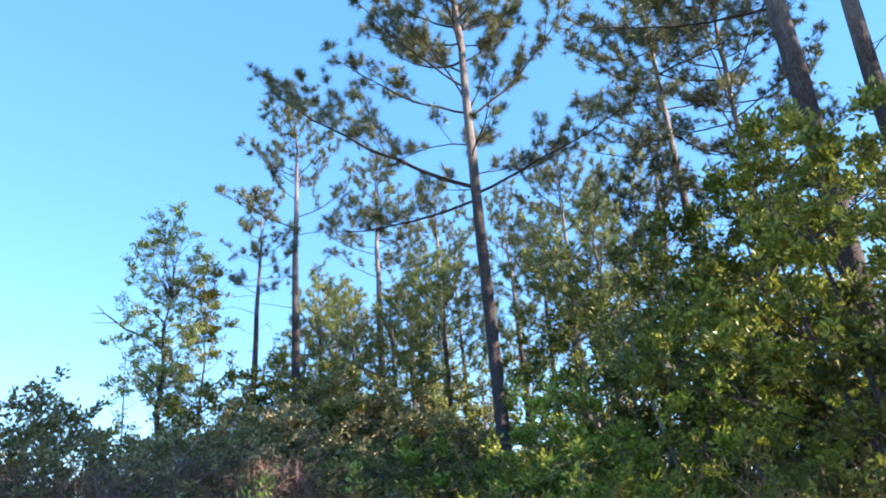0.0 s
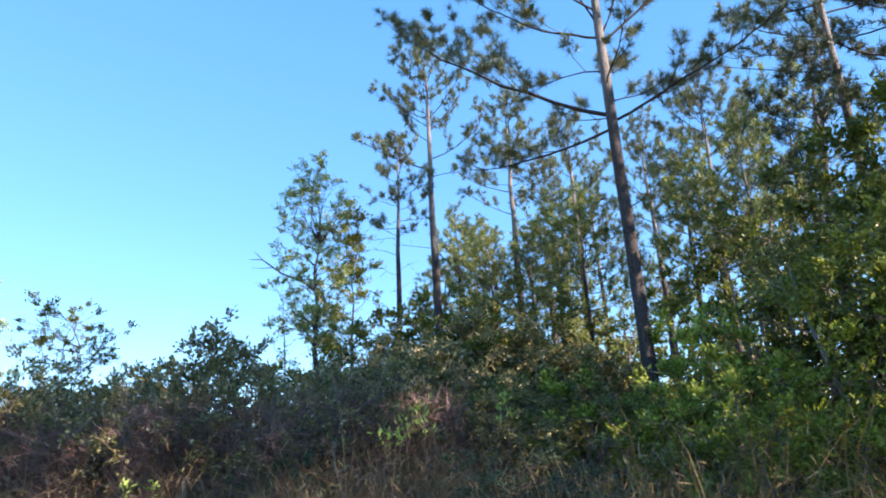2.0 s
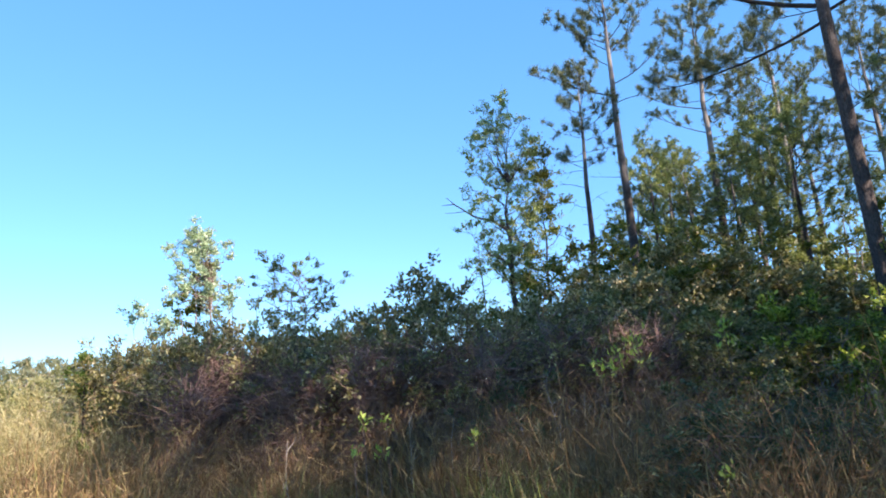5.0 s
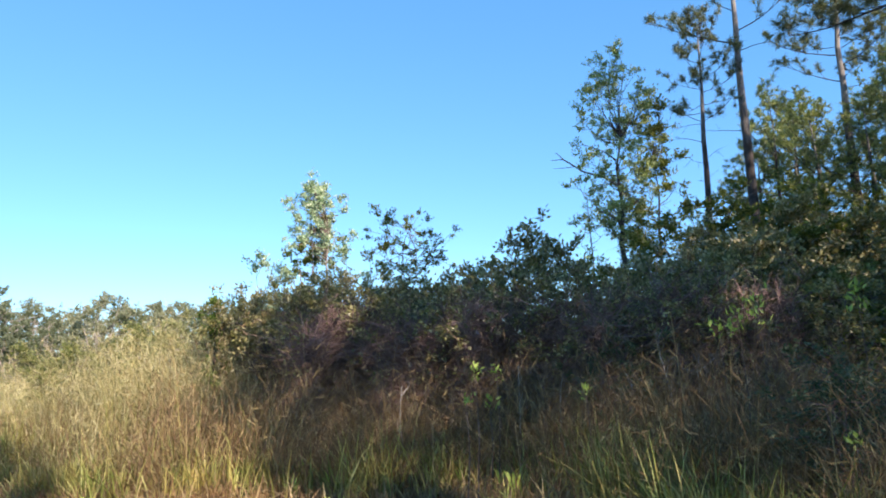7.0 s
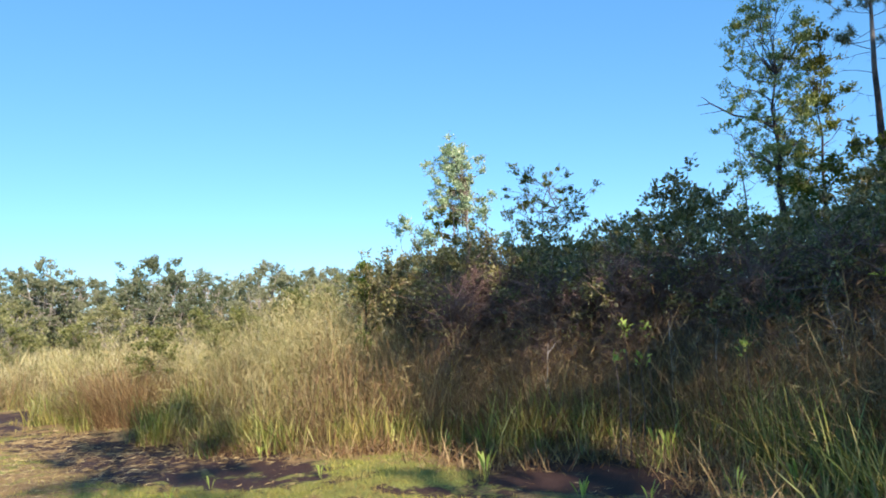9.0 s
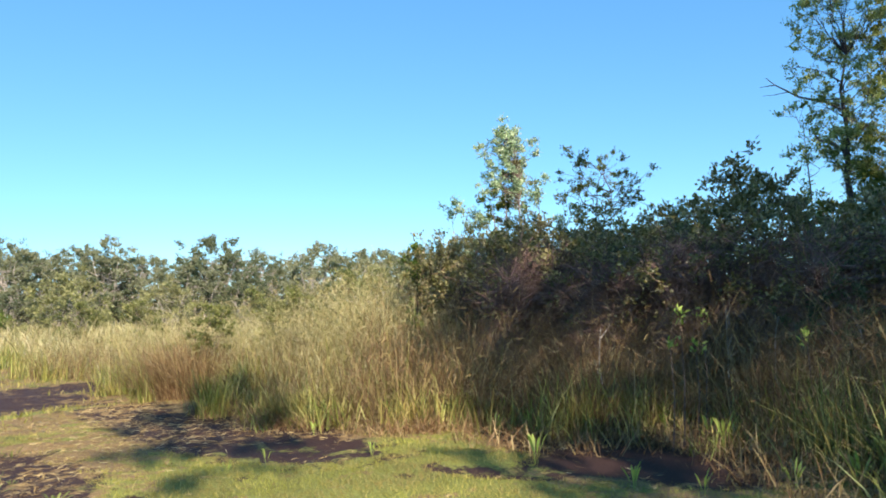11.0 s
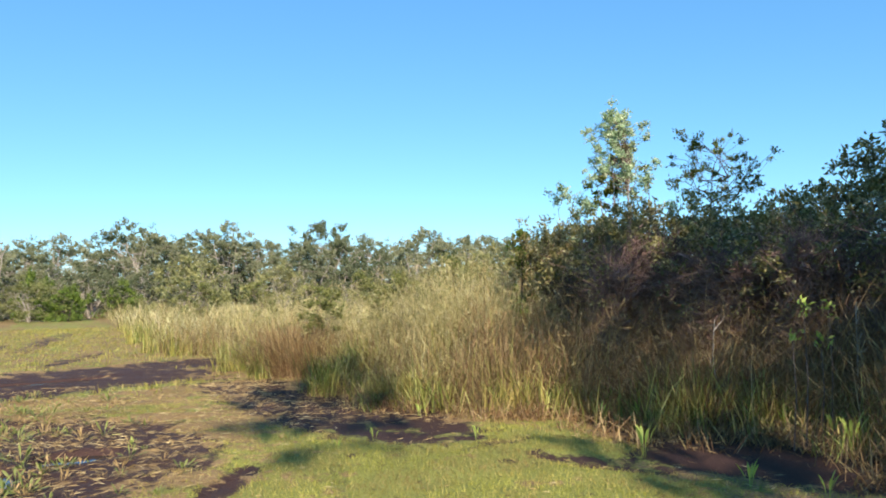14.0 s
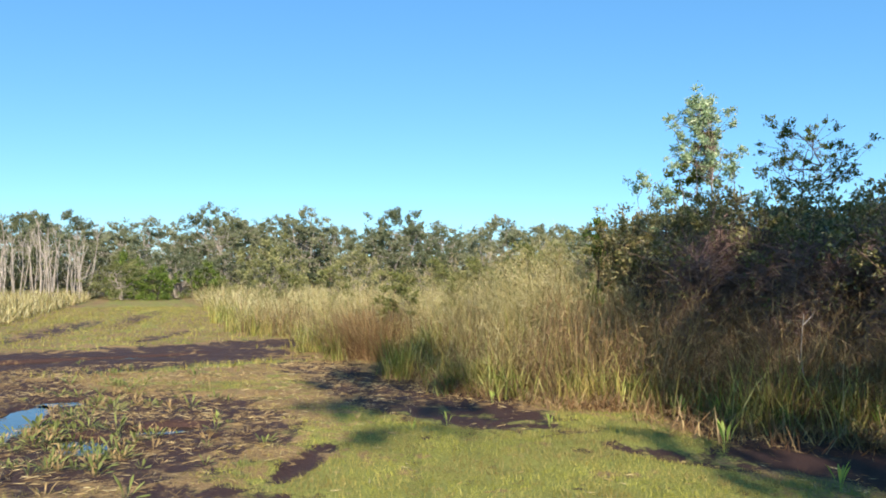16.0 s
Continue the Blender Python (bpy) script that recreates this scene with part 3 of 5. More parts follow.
def broadleaf(name, spot, seed, height, spread, label, category, stems=1, girth=0.1, base=0.3, clumps=60, per=90, size=0.07, puff=0.32,
              mat=None, bark=None, shape="round", group="", bare=0, hang=0.0, flat=0.75, fine=2, bunch=7):
    """A leafy tree or shrub: stems, boughs to uneven clumps of small leaves, and gaps between them."""
    rng = np.random.default_rng(seed)
    tree = hold(name, spot, label, category, group)
    bark = bark or M_GREYBARK
    lines, hs = [], []
    for k in range(stems):
        a = rng.uniform(0, 2 * np.pi)
        out = (0.0 if stems == 1 else rng.uniform(0.2, 0.55) * spread)
        n = 8
        s = np.linspace(0, 1, n)
        wob = rng.normal(size=(n, 2)).cumsum(0) * 0.035 * height / 3 * s[:, None]
        hgt = height * rng.uniform(0.75, 0.92)
        pts = np.stack([math.cos(a) * (0.04 * spread * (stems > 1) + out * s ** 1.2) + wob[:, 0], math.sin(a) * (0.04 * spread * (stems > 1) + out * s ** 1.2) + wob[:, 1], hgt * s - 0.1 * (1 - s)], 1)
        lines.append(pts)
        h = Heap()
        tube(h, pts, girth / math.sqrt(stems) * np.linspace(1.1, 0.12, n), 8 if stems == 1 else 5)
        part("trunk" if stems == 1 else "stem", h, bark, tree, "", True)
    twigs, crown = Heap(), Heap()
    at, way = [], []
    centre = np.array([0, 0, height * (base + 0.3 * (1 - base))])
    tips = max(4, int(clumps / bunch))
    for k in range(tips):
        v = (k + rng.uniform(0, 1)) / tips
        if isinstance(shape, tuple):
            r = float(np.interp(base + (1 - base) * v, *zip(*shape)))
        elif shape == "round":
            r = math.sqrt(max(0.02, 1 - (2 * v - 1) ** 2)) ** 0.8
        elif shape == "spire":
            r = 0.25 + 0.75 * (1 - v) ** 0.7 * min(1, v * 5 + 0.3)
        elif shape == "flame":
            r = 1.25 * (v + 0.1) ** 0.35 * (1.02 - v) ** 0.6
        elif shape == "dome":
            r = math.sqrt(max(0.02, 1 - v ** 2.2))
        else:
            r = 0.45 + 0.55 * v if v < 0.8 else 0.9
        a = k * 2.4 + rng.uniform(-0.5, 0.5)
        q = spread * r * rng.uniform(0.3, 1.0) ** 0.6 * (1 + 0.18 * math.sin(3 * a + seed))
        end = np.array([math.cos(a) * q, math.sin(a) * q, height * (base + (1 - base) * v * 0.96)])
        line = lines[k % len(lines)]
        f = np.clip((end[2] - (0.1 + rng.uniform(0.3, 0.8) * q)) / line[-1][2], 0.06, 0.97)
        p, _ = along(line, f)
        far_off = np.linalg.norm(end - p)
        bend = (p + end) / 2 + np.array([0, 0, -0.08 * far_off]) + rng.normal(size=3) * 0.06 * far_off
        thick_end = 0.005 + 0.012 * girth
        tube(twigs, [p, bend, end], [0.006 + 0.09 * girth + 0.004 * far_off, 0.006 + 0.04 * girth, thick_end], 4)
        lump = spread * 0.17 * rng.uniform(0.7, 1.3) * (1.0 if shape != "flame" else 0.8) + min(0.1, 0.3 * spread)
        lump *= 0.7 if girth > 0.2 else 1.0
        if shape == "flame" and spread < 1:
            lump *= 1.0 - 0.75 * v
        for g in range(max(2, int(bunch * rng.uniform(0.6, 1.45)))):
            c = end + rng.normal(size=3) * lump * np.array([1, 1, 0.75])
            if c[2] < 0.15:
                c[2] = 0.15 + rng.uniform(0, 0.3)
            root = bend + (end - bend) * rng.uniform(0.3, 1.0)
            tube(twigs, [root, c], [thick_end, 0.003], 3)
            m = int(per * rng.uniform(0.35, 1.6))
            out = unit(c - centre) * 0.5
            shoots = 4 + m // 14
            to = unit(rng.normal(size=(shoots, 3)) * np.array([1, 1, flat]) + out * 1.3 + np.array([0, 0, 0.35 - hang]))
            to *= puff * rng.uniform(0.5, 1.5, (shoots, 1))
            for e in range(min(shoots, fine * 2)):
                sliver(twigs, c, c + to[e], 0.009, rng)
            w = to[rng.integers(0, shoots, m)]
            at.append(c + w * rng.uniform(0.1, 1, (m, 1)) + rng.normal(size=(m, 3)) * size * 0.45)
            way.append(unit(w) * 0.6 + out * 0.4 + rng.normal(size=(m, 3)) * 0.55 + np.array([0, 0, 0.1 - hang]))
    for k in range(bare):
        line = lines[int(rng.integers(len(lines)))]
        p, _ = along(line, rng.uniform(0.15, 0.9))
        d = unit(np.array([rng.normal(), rng.normal(), rng.uniform(0.1, 1.3)]))
        big = girth > 0.2
        ln = rng.uniform(0.3, 0.8) * spread * (1.15 if big else 0.7)
        rb = 0.034 if big else 0.011
        mid = p + d * ln * 0.5 + rng.normal(size=3) * 0.08
        tip = p + d * ln + rng.normal(size=3) * 0.12
        tube(twigs, [p, mid, tip], [rb, rb * 0.64, rb * 0.3], 3)
        for g in range(3):
            sliver(twigs, mid, mid + (tip - mid) * 0.6 + rng.normal(size=3) * (0.4 if big else 0.16), 0.8 * rb, rng)
    at, way = np.concatenate(at), np.concatenate(way)
    keep = at[:, 2] > 0.05
    leaves(crown, rng, at[keep], way[keep], size * 1.15, size * 0.62)
    part("branchwork", twigs, M_TWIG if bark is M_GREYBARK else bark, tree)
    part("crown", crown, mat or M_OAK, tree)
    return tree


def spread_copies(first, rows):
    """Copies of a thing at rows of (place, turn, scale across, scale upward)."""
    for spot, turn, sx, sz in rows:
        copy_thing(first, pose(*spot, 0, 0, turn) @ Matrix.Diagonal((sx, sx, sz, 1)))


# the tall pine that stands at the edge of the wood
pine(polar(-4.0, 15.0), 11, 18.5, 0.158, 0.45, 4.0, "tall pine with a bare trunk and wide dark limbs",
     limbs=[(8.55, 90, 25, 46, 6.9), (8.4, -90, 21, 27, 4.2), (8.25, 92, -18, 16, 3.9), (10.5, 92, 4, 30, 3.4), (9.65, 96, 14, -24, 1.9), (10.35, -88, 38, 50, 3.9),
            (10.5, -104, 64, 80, 3.2), (11.6, 84, 44, 54, 2.8), (10.8, 100, 64, 48, 2.6), (9.3, 175, 12, 34, 2.2), (9.8, -20, 15, 35, 2.4), (8.9, -70, 10, 20, 1.5), (8.5, 70, 12, 20, 1.3),
            (11.2, 112, 24, 38, 3.2), (11.9, -70, 40, 60, 2.6)],
     count=48, tufts=5.2, fill=58, thick=0.0105, skew=0.35, lean=(-0.4, 0.0))
# pines at the left of the wood, seen against the sky
pine(polar(12.6, 24.5), 12, 16.2, 0.19, 0.73, 2.3, "slender pine with a high thin crown", count=20, tufts=4.0, fill=30,
     limbs=[(11.5, 95, 24, 34, 3.3), (11.9, -75, 22, 48, 2.4), (12.6, 60, 40, 55, 2.4), (13.0, -95, 40, 55, 2.2), (13.2, 90, 40, 50, 2.2), (11.2, -95, 2, 5, -1.9), (9.6, 100, 20, 30, -0.6)])
pine(polar(15.8, 24.0), 13, 12.3, 0.14, 0.79, 1.4, "thin pine with a sparse narrow crown", count=20, tufts=4.6, fill=30, top_lift=70,
     limbs=[(8.8, 92, 28, 45, -1.7), (8.8, -82, 32, 45, -1.7), (7.4, 80, 20, 30, -0.6), (7.5, -100, 30, 40, -0.5)])
pine(polar(5.4, 28.0), 14, 15.8, 0.19, 0.72, 2.5, "pine with a dense rounded crown", count=24, tufts=4.6, fill=30,
     limbs=[(11.2, -85, 25, 50, 2.4), (10.6, 95, 15, 35, 2.0), (9.2, -80, 30, 55, -1.6)])
pine(polar(-10.6, 27.0), 15, 14.3, 0.18, 0.64, 3.2, "pine with a broad open crown", count=30, tufts=5.0, fill=30, limbs=[(9.2, 90, 10, 35, 2.4), (8.4, -80, 15, 30, 2.2)])
pine(polar(0.5, 33.0), 16, 16.5, 0.2, 0.5, 3.4, "pine with a deep green crown", count=30, tufts=4.4, fill=30)
pine(polar(-6.0, 36.0), 17, 17.0, 0.2, 0.5, 3.6, "pine with a deep green crown", count=30, tufts=4.4, fill=30)
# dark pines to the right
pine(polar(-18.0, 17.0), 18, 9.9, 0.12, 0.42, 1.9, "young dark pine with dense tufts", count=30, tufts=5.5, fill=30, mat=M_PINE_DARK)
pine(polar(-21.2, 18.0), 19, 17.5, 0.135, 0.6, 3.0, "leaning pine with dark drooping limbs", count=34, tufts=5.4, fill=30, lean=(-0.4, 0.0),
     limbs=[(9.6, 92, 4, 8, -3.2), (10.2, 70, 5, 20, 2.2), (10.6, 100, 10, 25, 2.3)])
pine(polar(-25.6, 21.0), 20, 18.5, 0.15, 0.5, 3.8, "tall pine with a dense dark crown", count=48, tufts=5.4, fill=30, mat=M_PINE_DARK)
pine(polar(-31.0, 11.5), 21, 19.0, 0.21, 0.66, 3.6, "thick-trunked pine close to the edge of the wood", count=24, tufts=4.2, fill=30,
     limbs=[(9.2, 60, 10, 30, 3.6)])
pine(polar(-35.9, 13.0), 22, 19.0, 0.19, 0.66, 3.2, "tall pine with rough reddish bark", count=24, tufts=4.2, fill=30)

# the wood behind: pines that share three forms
deep = [pine(polar(9.3, 33.0), 31, 11.5, 0.13, 0.45, 2.2, "slim pine deep in the wood with sunlit-toned needles", count=22, tufts=3.2, fill=12, split=False, group="pines of the deep wood", thick=0.042, mat=M_PINE_SUN),
        pine(polar(3.0, 40.0), 32, 14.0, 0.16, 0.5, 2.8, "slim pine deep in the wood with sunlit-toned needles", count=24, tufts=3.0, fill=12, split=False, group="pines of the deep wood", thick=0.042, mat=M_PINE_SUN),
        pine(polar(-14.0, 34.0), 33, 16.0, 0.18, 0.42, 3.0, "slim pine deep in the wood with sunlit-toned needles", count=26, tufts=3.0, fill=12, split=False, group="pines of the deep wood", thick=0.042, mat=M_PINE_SUN)]
rng = np.random.default_rng(5)
for k in range(11):
    az = rng.uniform(-16, 11)
    dist = rng.uniform(30, 62) if az > -12 else rng.uniform(22, 50)
    if az > 8:
        dist = rng.uniform(30, 38)
    sc = rng.uniform(0.75, 1.1) * (1.0 if az < 4 else 0.8)
    spread_copies(deep[k % 3], [(polar(az, dist), rng.uniform(0, 360), sc, sc * rng.uniform(0.9, 1.1))])
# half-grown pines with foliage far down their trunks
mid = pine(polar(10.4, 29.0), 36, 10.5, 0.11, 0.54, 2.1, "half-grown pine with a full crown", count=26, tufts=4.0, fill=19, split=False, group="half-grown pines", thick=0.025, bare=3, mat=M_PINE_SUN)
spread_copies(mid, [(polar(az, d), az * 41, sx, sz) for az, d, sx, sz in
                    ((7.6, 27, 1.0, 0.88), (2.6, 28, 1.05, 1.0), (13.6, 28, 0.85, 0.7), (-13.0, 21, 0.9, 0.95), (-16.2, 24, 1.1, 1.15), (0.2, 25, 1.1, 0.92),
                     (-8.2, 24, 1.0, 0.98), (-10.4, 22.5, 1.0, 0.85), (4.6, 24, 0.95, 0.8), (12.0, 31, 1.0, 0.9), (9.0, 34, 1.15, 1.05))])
# unseen wood right of the walker: high crowns added to shade the thicket
rim = [pine(Vector((13.0, 1.6, 0)), 35, 17.0, 0.17, 0.4, 2.9, "unseen pine at the edge of the wood, placed for its shade", count=40, tufts=3.4, fill=15, split=False, group="pines of the wood's edge", thick=0.06, bare=0),
       pine(Vector((12.8, 6.5, 0)), 37, 13.2, 0.15, 0.775, 2.9, "unseen pine at the edge of the wood, placed for its shade", count=28, tufts=3.4, fill=20, split=False, group="pines of the wood's edge", thick=0.06, bare=0)]
spread_copies(rim[0], [(Vector((13.3, 0.2, 0)), 10, 0.7, 0.78), (Vector((14.0, 3.5, 0)), 70, 1.0, 0.96), (Vector((16.5, 1.6, 0)), 200, 1.0, 1.05), (Vector((15.8, 4.2, 0)), 290, 1.0, 0.96)])
spread_copies(rim[1], [(Vector((x, y, 0)), x * 53 + y * 31, 1.0, sz) for x, y, sz in ((13.6, 4.6, 1.08), (14.3, 8.6, 1.0), (13.0, 11.6, 1.06), (17.0, 5.6, 1.06))])
# unseen pine with a thread-thin trunk, added for its crown's shadow on the ground
pine(Vector((10.1, -2.8, 0)), 34, 11.6, 0.028, 0.78, 1.7, "unseen slim pine added to cast a shadow on the ground", count=24, tufts=4.0, fill=30, group="pines", bare=0)

# leafy tree left of the pines, with a dead bough
gum = broadleaf("sweetgum_tree", polar(21.9, 19.5), 41, 9.75, 0.95, "leafy young tree with a bare crooked lower bough", "tree", girth=0.13, base=0.44, clumps=270, per=70,
                size=0.06, puff=0.19, mat=M_SWEET, bark=M_BARK, shape=((0.46, 0.5), (0.6, 0.8), (0.7, 0.85), (0.8, 1.1), (0.86, 0.95), (0.92, 0.6), (1.0, 0.12)), bare=26, bunch=7)
crook = Heap()
tube(crook, [(0, 0, 5.85), (-0.45, -0.1, 6.2), (-1.1, 0.0, 6.5), (-1.65, -0.1, 6.95), (-2.15, 0.1, 7.05)], [0.04, 0.036, 0.028, 0.018, 0.006], 6)
tube(crook, [(-1.65, -0.1, 6.95), (-1.9, 0, 7.2), (-2.0, 0.1, 7.25)], [0.014, 0.01, 0.004], 4)
tube(crook, [(-1.35, 0, 6.7), (-1.7, 0, 6.72), (-2.05, 0.05, 6.78)], [0.012, 0.008, 0.004], 4)
part("dead_bough", crook, M_TWIG, gum, "bare crooked dead bough")
low_bough = Heap()
tube(low_bough, [(0, 0, 4.4), (-0.16, 0, 4.95), (-0.45, -0.1, 5.2), (-0.7, 0, 5.3), (-0.82, 0, 5.5)], [0.06, 0.052, 0.045, 0.03, 0.012], 6)
part("dead_bough", low_bough, M_TWIG, gum, "bare crooked dead bough")
broadleaf("slender_tree", polar(19.2, 20.5), 42, 8.9, 0.8, "slender dark-leaved tree beside the pines", "tree", girth=0.09, base=0.34, clumps=130, per=70,
          size=0.08, puff=0.2, mat=M_OAK, bark=M_BARK, shape=((0.3, 0.7), (0.6, 1.0), (0.8, 0.7), (1.0, 0.15)), bare=30, bunch=6)
broadleaf("pale_sapling", polar(24.3, 20.5), 43, 6.5, 0.5, "thin sapling with sparse pale yellowish leaves", "tree", girth=0.05, base=0.55, clumps=34, per=44,
          size=0.075, puff=0.2, mat=M_SWEET, bark=M_GREYBARK, shape="round", bare=14, bunch=4)
# understory trees of the wood
under = [broadleaf("understory_tree", polar(-12.0, 17.0), 51, 6.4, 1.9, "dense dark oak in the understory", "tree", stems=3, girth=0.16, base=0.2, clumps=110, per=58,
                   size=0.112, puff=0.25, mat=M_OAK, group="understory trees"),
         broadleaf("understory_tree", polar(-15.5, 15.0), 52, 5.4, 1.9, "dense dark oak in the understory", "tree", stems=4, girth=0.14, base=0.15, clumps=110, per=58,
                   size=0.106, puff=0.24, mat=M_GUM, group="understory trees", shape="dome")]
# the last two are unseen, added to shade the lower right of the wood
spread_copies(under[0], [(polar(-19, 14.5), 130, 1.0, 1.0), (polar(-26, 13), 220, 1.05, 1.0), (polar(-3, 24), 40, 1.1, 0.6), (polar(4, 23), 300, 1.0, 0.85),
                         (polar(-14, 22), 10, 1.2, 1.3), (polar(18, 17.5), 80, 0.9, 0.7), (polar(14.5, 17.2), 190, 0.95, 0.76), (polar(22.6, 17.8), 260, 0.7, 0.56), (polar(11, 18.2), 340, 1.0, 0.82), (polar(7.2, 19), 140, 1.0, 0.78), (polar(-31, 14.5), 75, 1.25, 1.25), (polar(-25, 17), 300, 1.2, 1.2), (Vector((9.4, 6.6, 0)), 30, 1.2, 0.72), (Vector((9.8, 9.6, 0)), 120, 1.1, 0.65)])
bosk = broadleaf("understory_tree", polar(1, 33), 53, 7.0, 3.2, "leafy tree deep in the wood", "tree", stems=3, girth=0.16, base=0.15, clumps=90, per=48, size=0.19, puff=0.6,
                 mat=M_GUM, group="understory trees", fine=1)
spread_copies(bosk, [(polar(5, 35), 160, 1.0, 0.75), (polar(-14, 31), 240, 1.0, 1.1), (polar(10, 33), 300, 0.9, 0.7), (polar(1, 42), 15, 1.2, 0.9), (polar(-9, 46), 95, 0.9, 0.7), (polar(-6, 38), 200, 0.9, 0.5), (polar(-8, 52), 280, 1.3, 0.6), (polar(-2.5, 54), 70, 1.3, 0.6),
                     (polar(13.5, 30), 60, 0.8, 0.65), (polar(7.5, 44), 200, 1.1, 0.85)])
spread_copies(under[1], [(polar(-6, 25), 330, 1.1, 0.6), (polar(1.5, 20), 250, 1.0, 0.8), (polar(8.5, 22), 20, 1.05, 0.75), (polar(13, 22), 150, 1.0, 0.72),
                         (polar(-1, 27), 330, 1.2, 1.1), (polar(10, 28), 100, 1.2, 0.9), (polar(5.5, 13.4), 60, 0.85, 0.5), (polar(9.5, 13.8), 170, 0.85, 0.52), (polar(1.8, 13.4), 290, 0.85, 0.5)])
# sunlit trees at the near right; sunlight is put into their leaf colour
broadleaf("sunlit_tree", polar(-32.0, 9.4), 61, 5.8, 1.9, "leafy tree with sunlit yellow-green leaves", "tree", stems=3, girth=0.1, base=0.42, clumps=150, per=120,
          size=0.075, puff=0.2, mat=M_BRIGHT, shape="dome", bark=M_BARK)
broadleaf("sunlit_tree", polar(-26.0, 12.0), 62, 5.5, 1.6, "leafy tree with sunlit yellow-green leaves", "tree", stems=4, girth=0.08, base=0.42, clumps=120, per=115,
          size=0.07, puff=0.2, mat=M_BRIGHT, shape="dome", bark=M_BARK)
broadleaf("sunlit_tree", polar(-21.3, 12.0), 64, 4.5, 1.4, "leafy tree with sunlit green leaves", "tree", stems=4, girth=0.08, base=0.42, clumps=90, per=110,
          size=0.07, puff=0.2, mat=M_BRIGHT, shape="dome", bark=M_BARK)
# bushes below them, with the canopy's shade put into their dark leaf colour
dark_low = broadleaf("dark_bush", polar(-32.0, 8.2), 66, 3.3, 1.3, "dense bush in the shade of the trees, shade put into its leaf colour", "bush", stems=5, girth=0.06, base=0.08, clumps=100, per=80,
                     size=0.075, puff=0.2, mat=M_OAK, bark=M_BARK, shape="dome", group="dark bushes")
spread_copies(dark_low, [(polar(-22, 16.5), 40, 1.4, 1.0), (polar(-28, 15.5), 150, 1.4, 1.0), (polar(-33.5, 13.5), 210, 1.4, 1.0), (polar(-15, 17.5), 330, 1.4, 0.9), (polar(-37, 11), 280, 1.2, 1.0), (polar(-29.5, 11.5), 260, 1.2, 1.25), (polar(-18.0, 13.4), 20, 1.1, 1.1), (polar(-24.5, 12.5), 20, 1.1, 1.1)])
# thin pale stems that lean out of the understory
def leaning_stem(spot, seed, height, lean):
    rng = np.random.default_rng(seed)
    tree = hold("leaning_sapling", spot, "thin pale leaning sapling trunk among the bushes", "tree", "leaning saplings")
    s = np.linspace(0, 1, 7)
    pts = np.stack([lean * s, 0.1 * s, height * s - 0.1], 1) + rng.normal(size=(7, 3)) * 0.03
    h = Heap()
    tube(h, pts, 0.05 * np.linspace(1, 0.4, 7), 7)
    part("trunk", h, M_GREYBARK, tree, "", True)
    h = Heap()
    for k in range(7):
        p, _ = along(pts, rng.uniform(0.45, 1.0))
        d = unit(np.array([rng.normal(), rng.normal(), 0.7]))
        tube(h, [p, p + d * 0.4, p + d * 0.8 + np.array([0, 0, 0.15])], [0.014, 0.009, 0.004], 4)
    part("branchwork", h, M_GREYBARK, tree)
    h = Heap()
    c = np.repeat(pts[-1:] + rng.normal(size=(9, 3)) * 0.4, 40, 0)
    leaves(h, rng, c + rng.normal(size=c.shape) * 0.16, rng.normal(size=c.shape) + np.array([0, 0, 0.4]), 0.085, 0.05)
    part("crown", h, M_GUM, tree)


for az, dist, height, lean in ((-18.6, 12.2, 4.2, -0.9), (-14.0, 13.4, 3.6, -0.5), (-23.5, 11.6, 4.4, -0.7)):
    leaning_stem(polar(az, dist), int(dist * 10), height, lean)
# low bushes before the wood, with sunlight put into their bright leaf colour
low = broadleaf("low_bush", polar(-12.0, 10.5), 63, 2.3, 1.25, "low bush with yellow-green leaves", "bush", stems=5, girth=0.05, base=0.06, clumps=75, per=68,
                size=0.076, puff=0.18, mat=M_LOW, shape="dome", group="low bushes")
spread_copies(low, [(polar(-18, 10.4), 100, 1.1, 1.0), (polar(-23, 10.2), 130, 1.0, 0.9), (polar(-28, 9.6), 10, 1.0, 0.8), (polar(-4.2, 13.2), 200, 1.0, 1.2), (polar(-7.5, 11.5), 20, 1.0, 0.85), (polar(-7.4, 15.5), 60, 1.3, 1.3), (polar(0, 12.5), 40, 1.1, 0.9), 
                    (polar(4.5, 13), 150, 1.0, 0.9), (polar(-15, 12.5), 15, 1.2, 1.15), (polar(-9, 13.5), 75, 1.2, 1.2)])

# ---- the thicket ----
thick = [broadleaf("myrtle_shrub", polar(28.3, 13.6), 71, 3.55, 1.25, "rounded dark myrtle shrub with grey stems", "shrub", stems=6, girth=0.07, base=0.42, clumps=200, per=54,
                   size=0.086, puff=0.2, mat=M_MYRTLE, shape="dome", group="thicket shrubs", bare=90),
         broadleaf("myrtle_shrub", polar(42.0, 13.6), 72, 2.95, 1.5, "twiggy dark shrub with thin grey-purple stems", "shrub", stems=8, girth=0.06, base=0.58, clumps=100, per=46,
                   size=0.072, puff=0.2, mat=M_MYRTLE, shape="dome", group="thicket shrubs", bare=260)]
spread_copies(thick[0], [(polar(33.3, 15), 80, 0.75, 0.84), (polar(21.4, 14.5), 200, 0.8, 0.86), (polar(16, 15.5), 300, 1.2, 1.0), (polar(10, 16.5), 30, 1.3, 1.15),
                         (polar(6.0, 16), 100, 1.25, 1.05), (polar(1, 17), 220, 1.2, 0.95), (polar(13, 14.2), 140, 1.1, 0.92)])
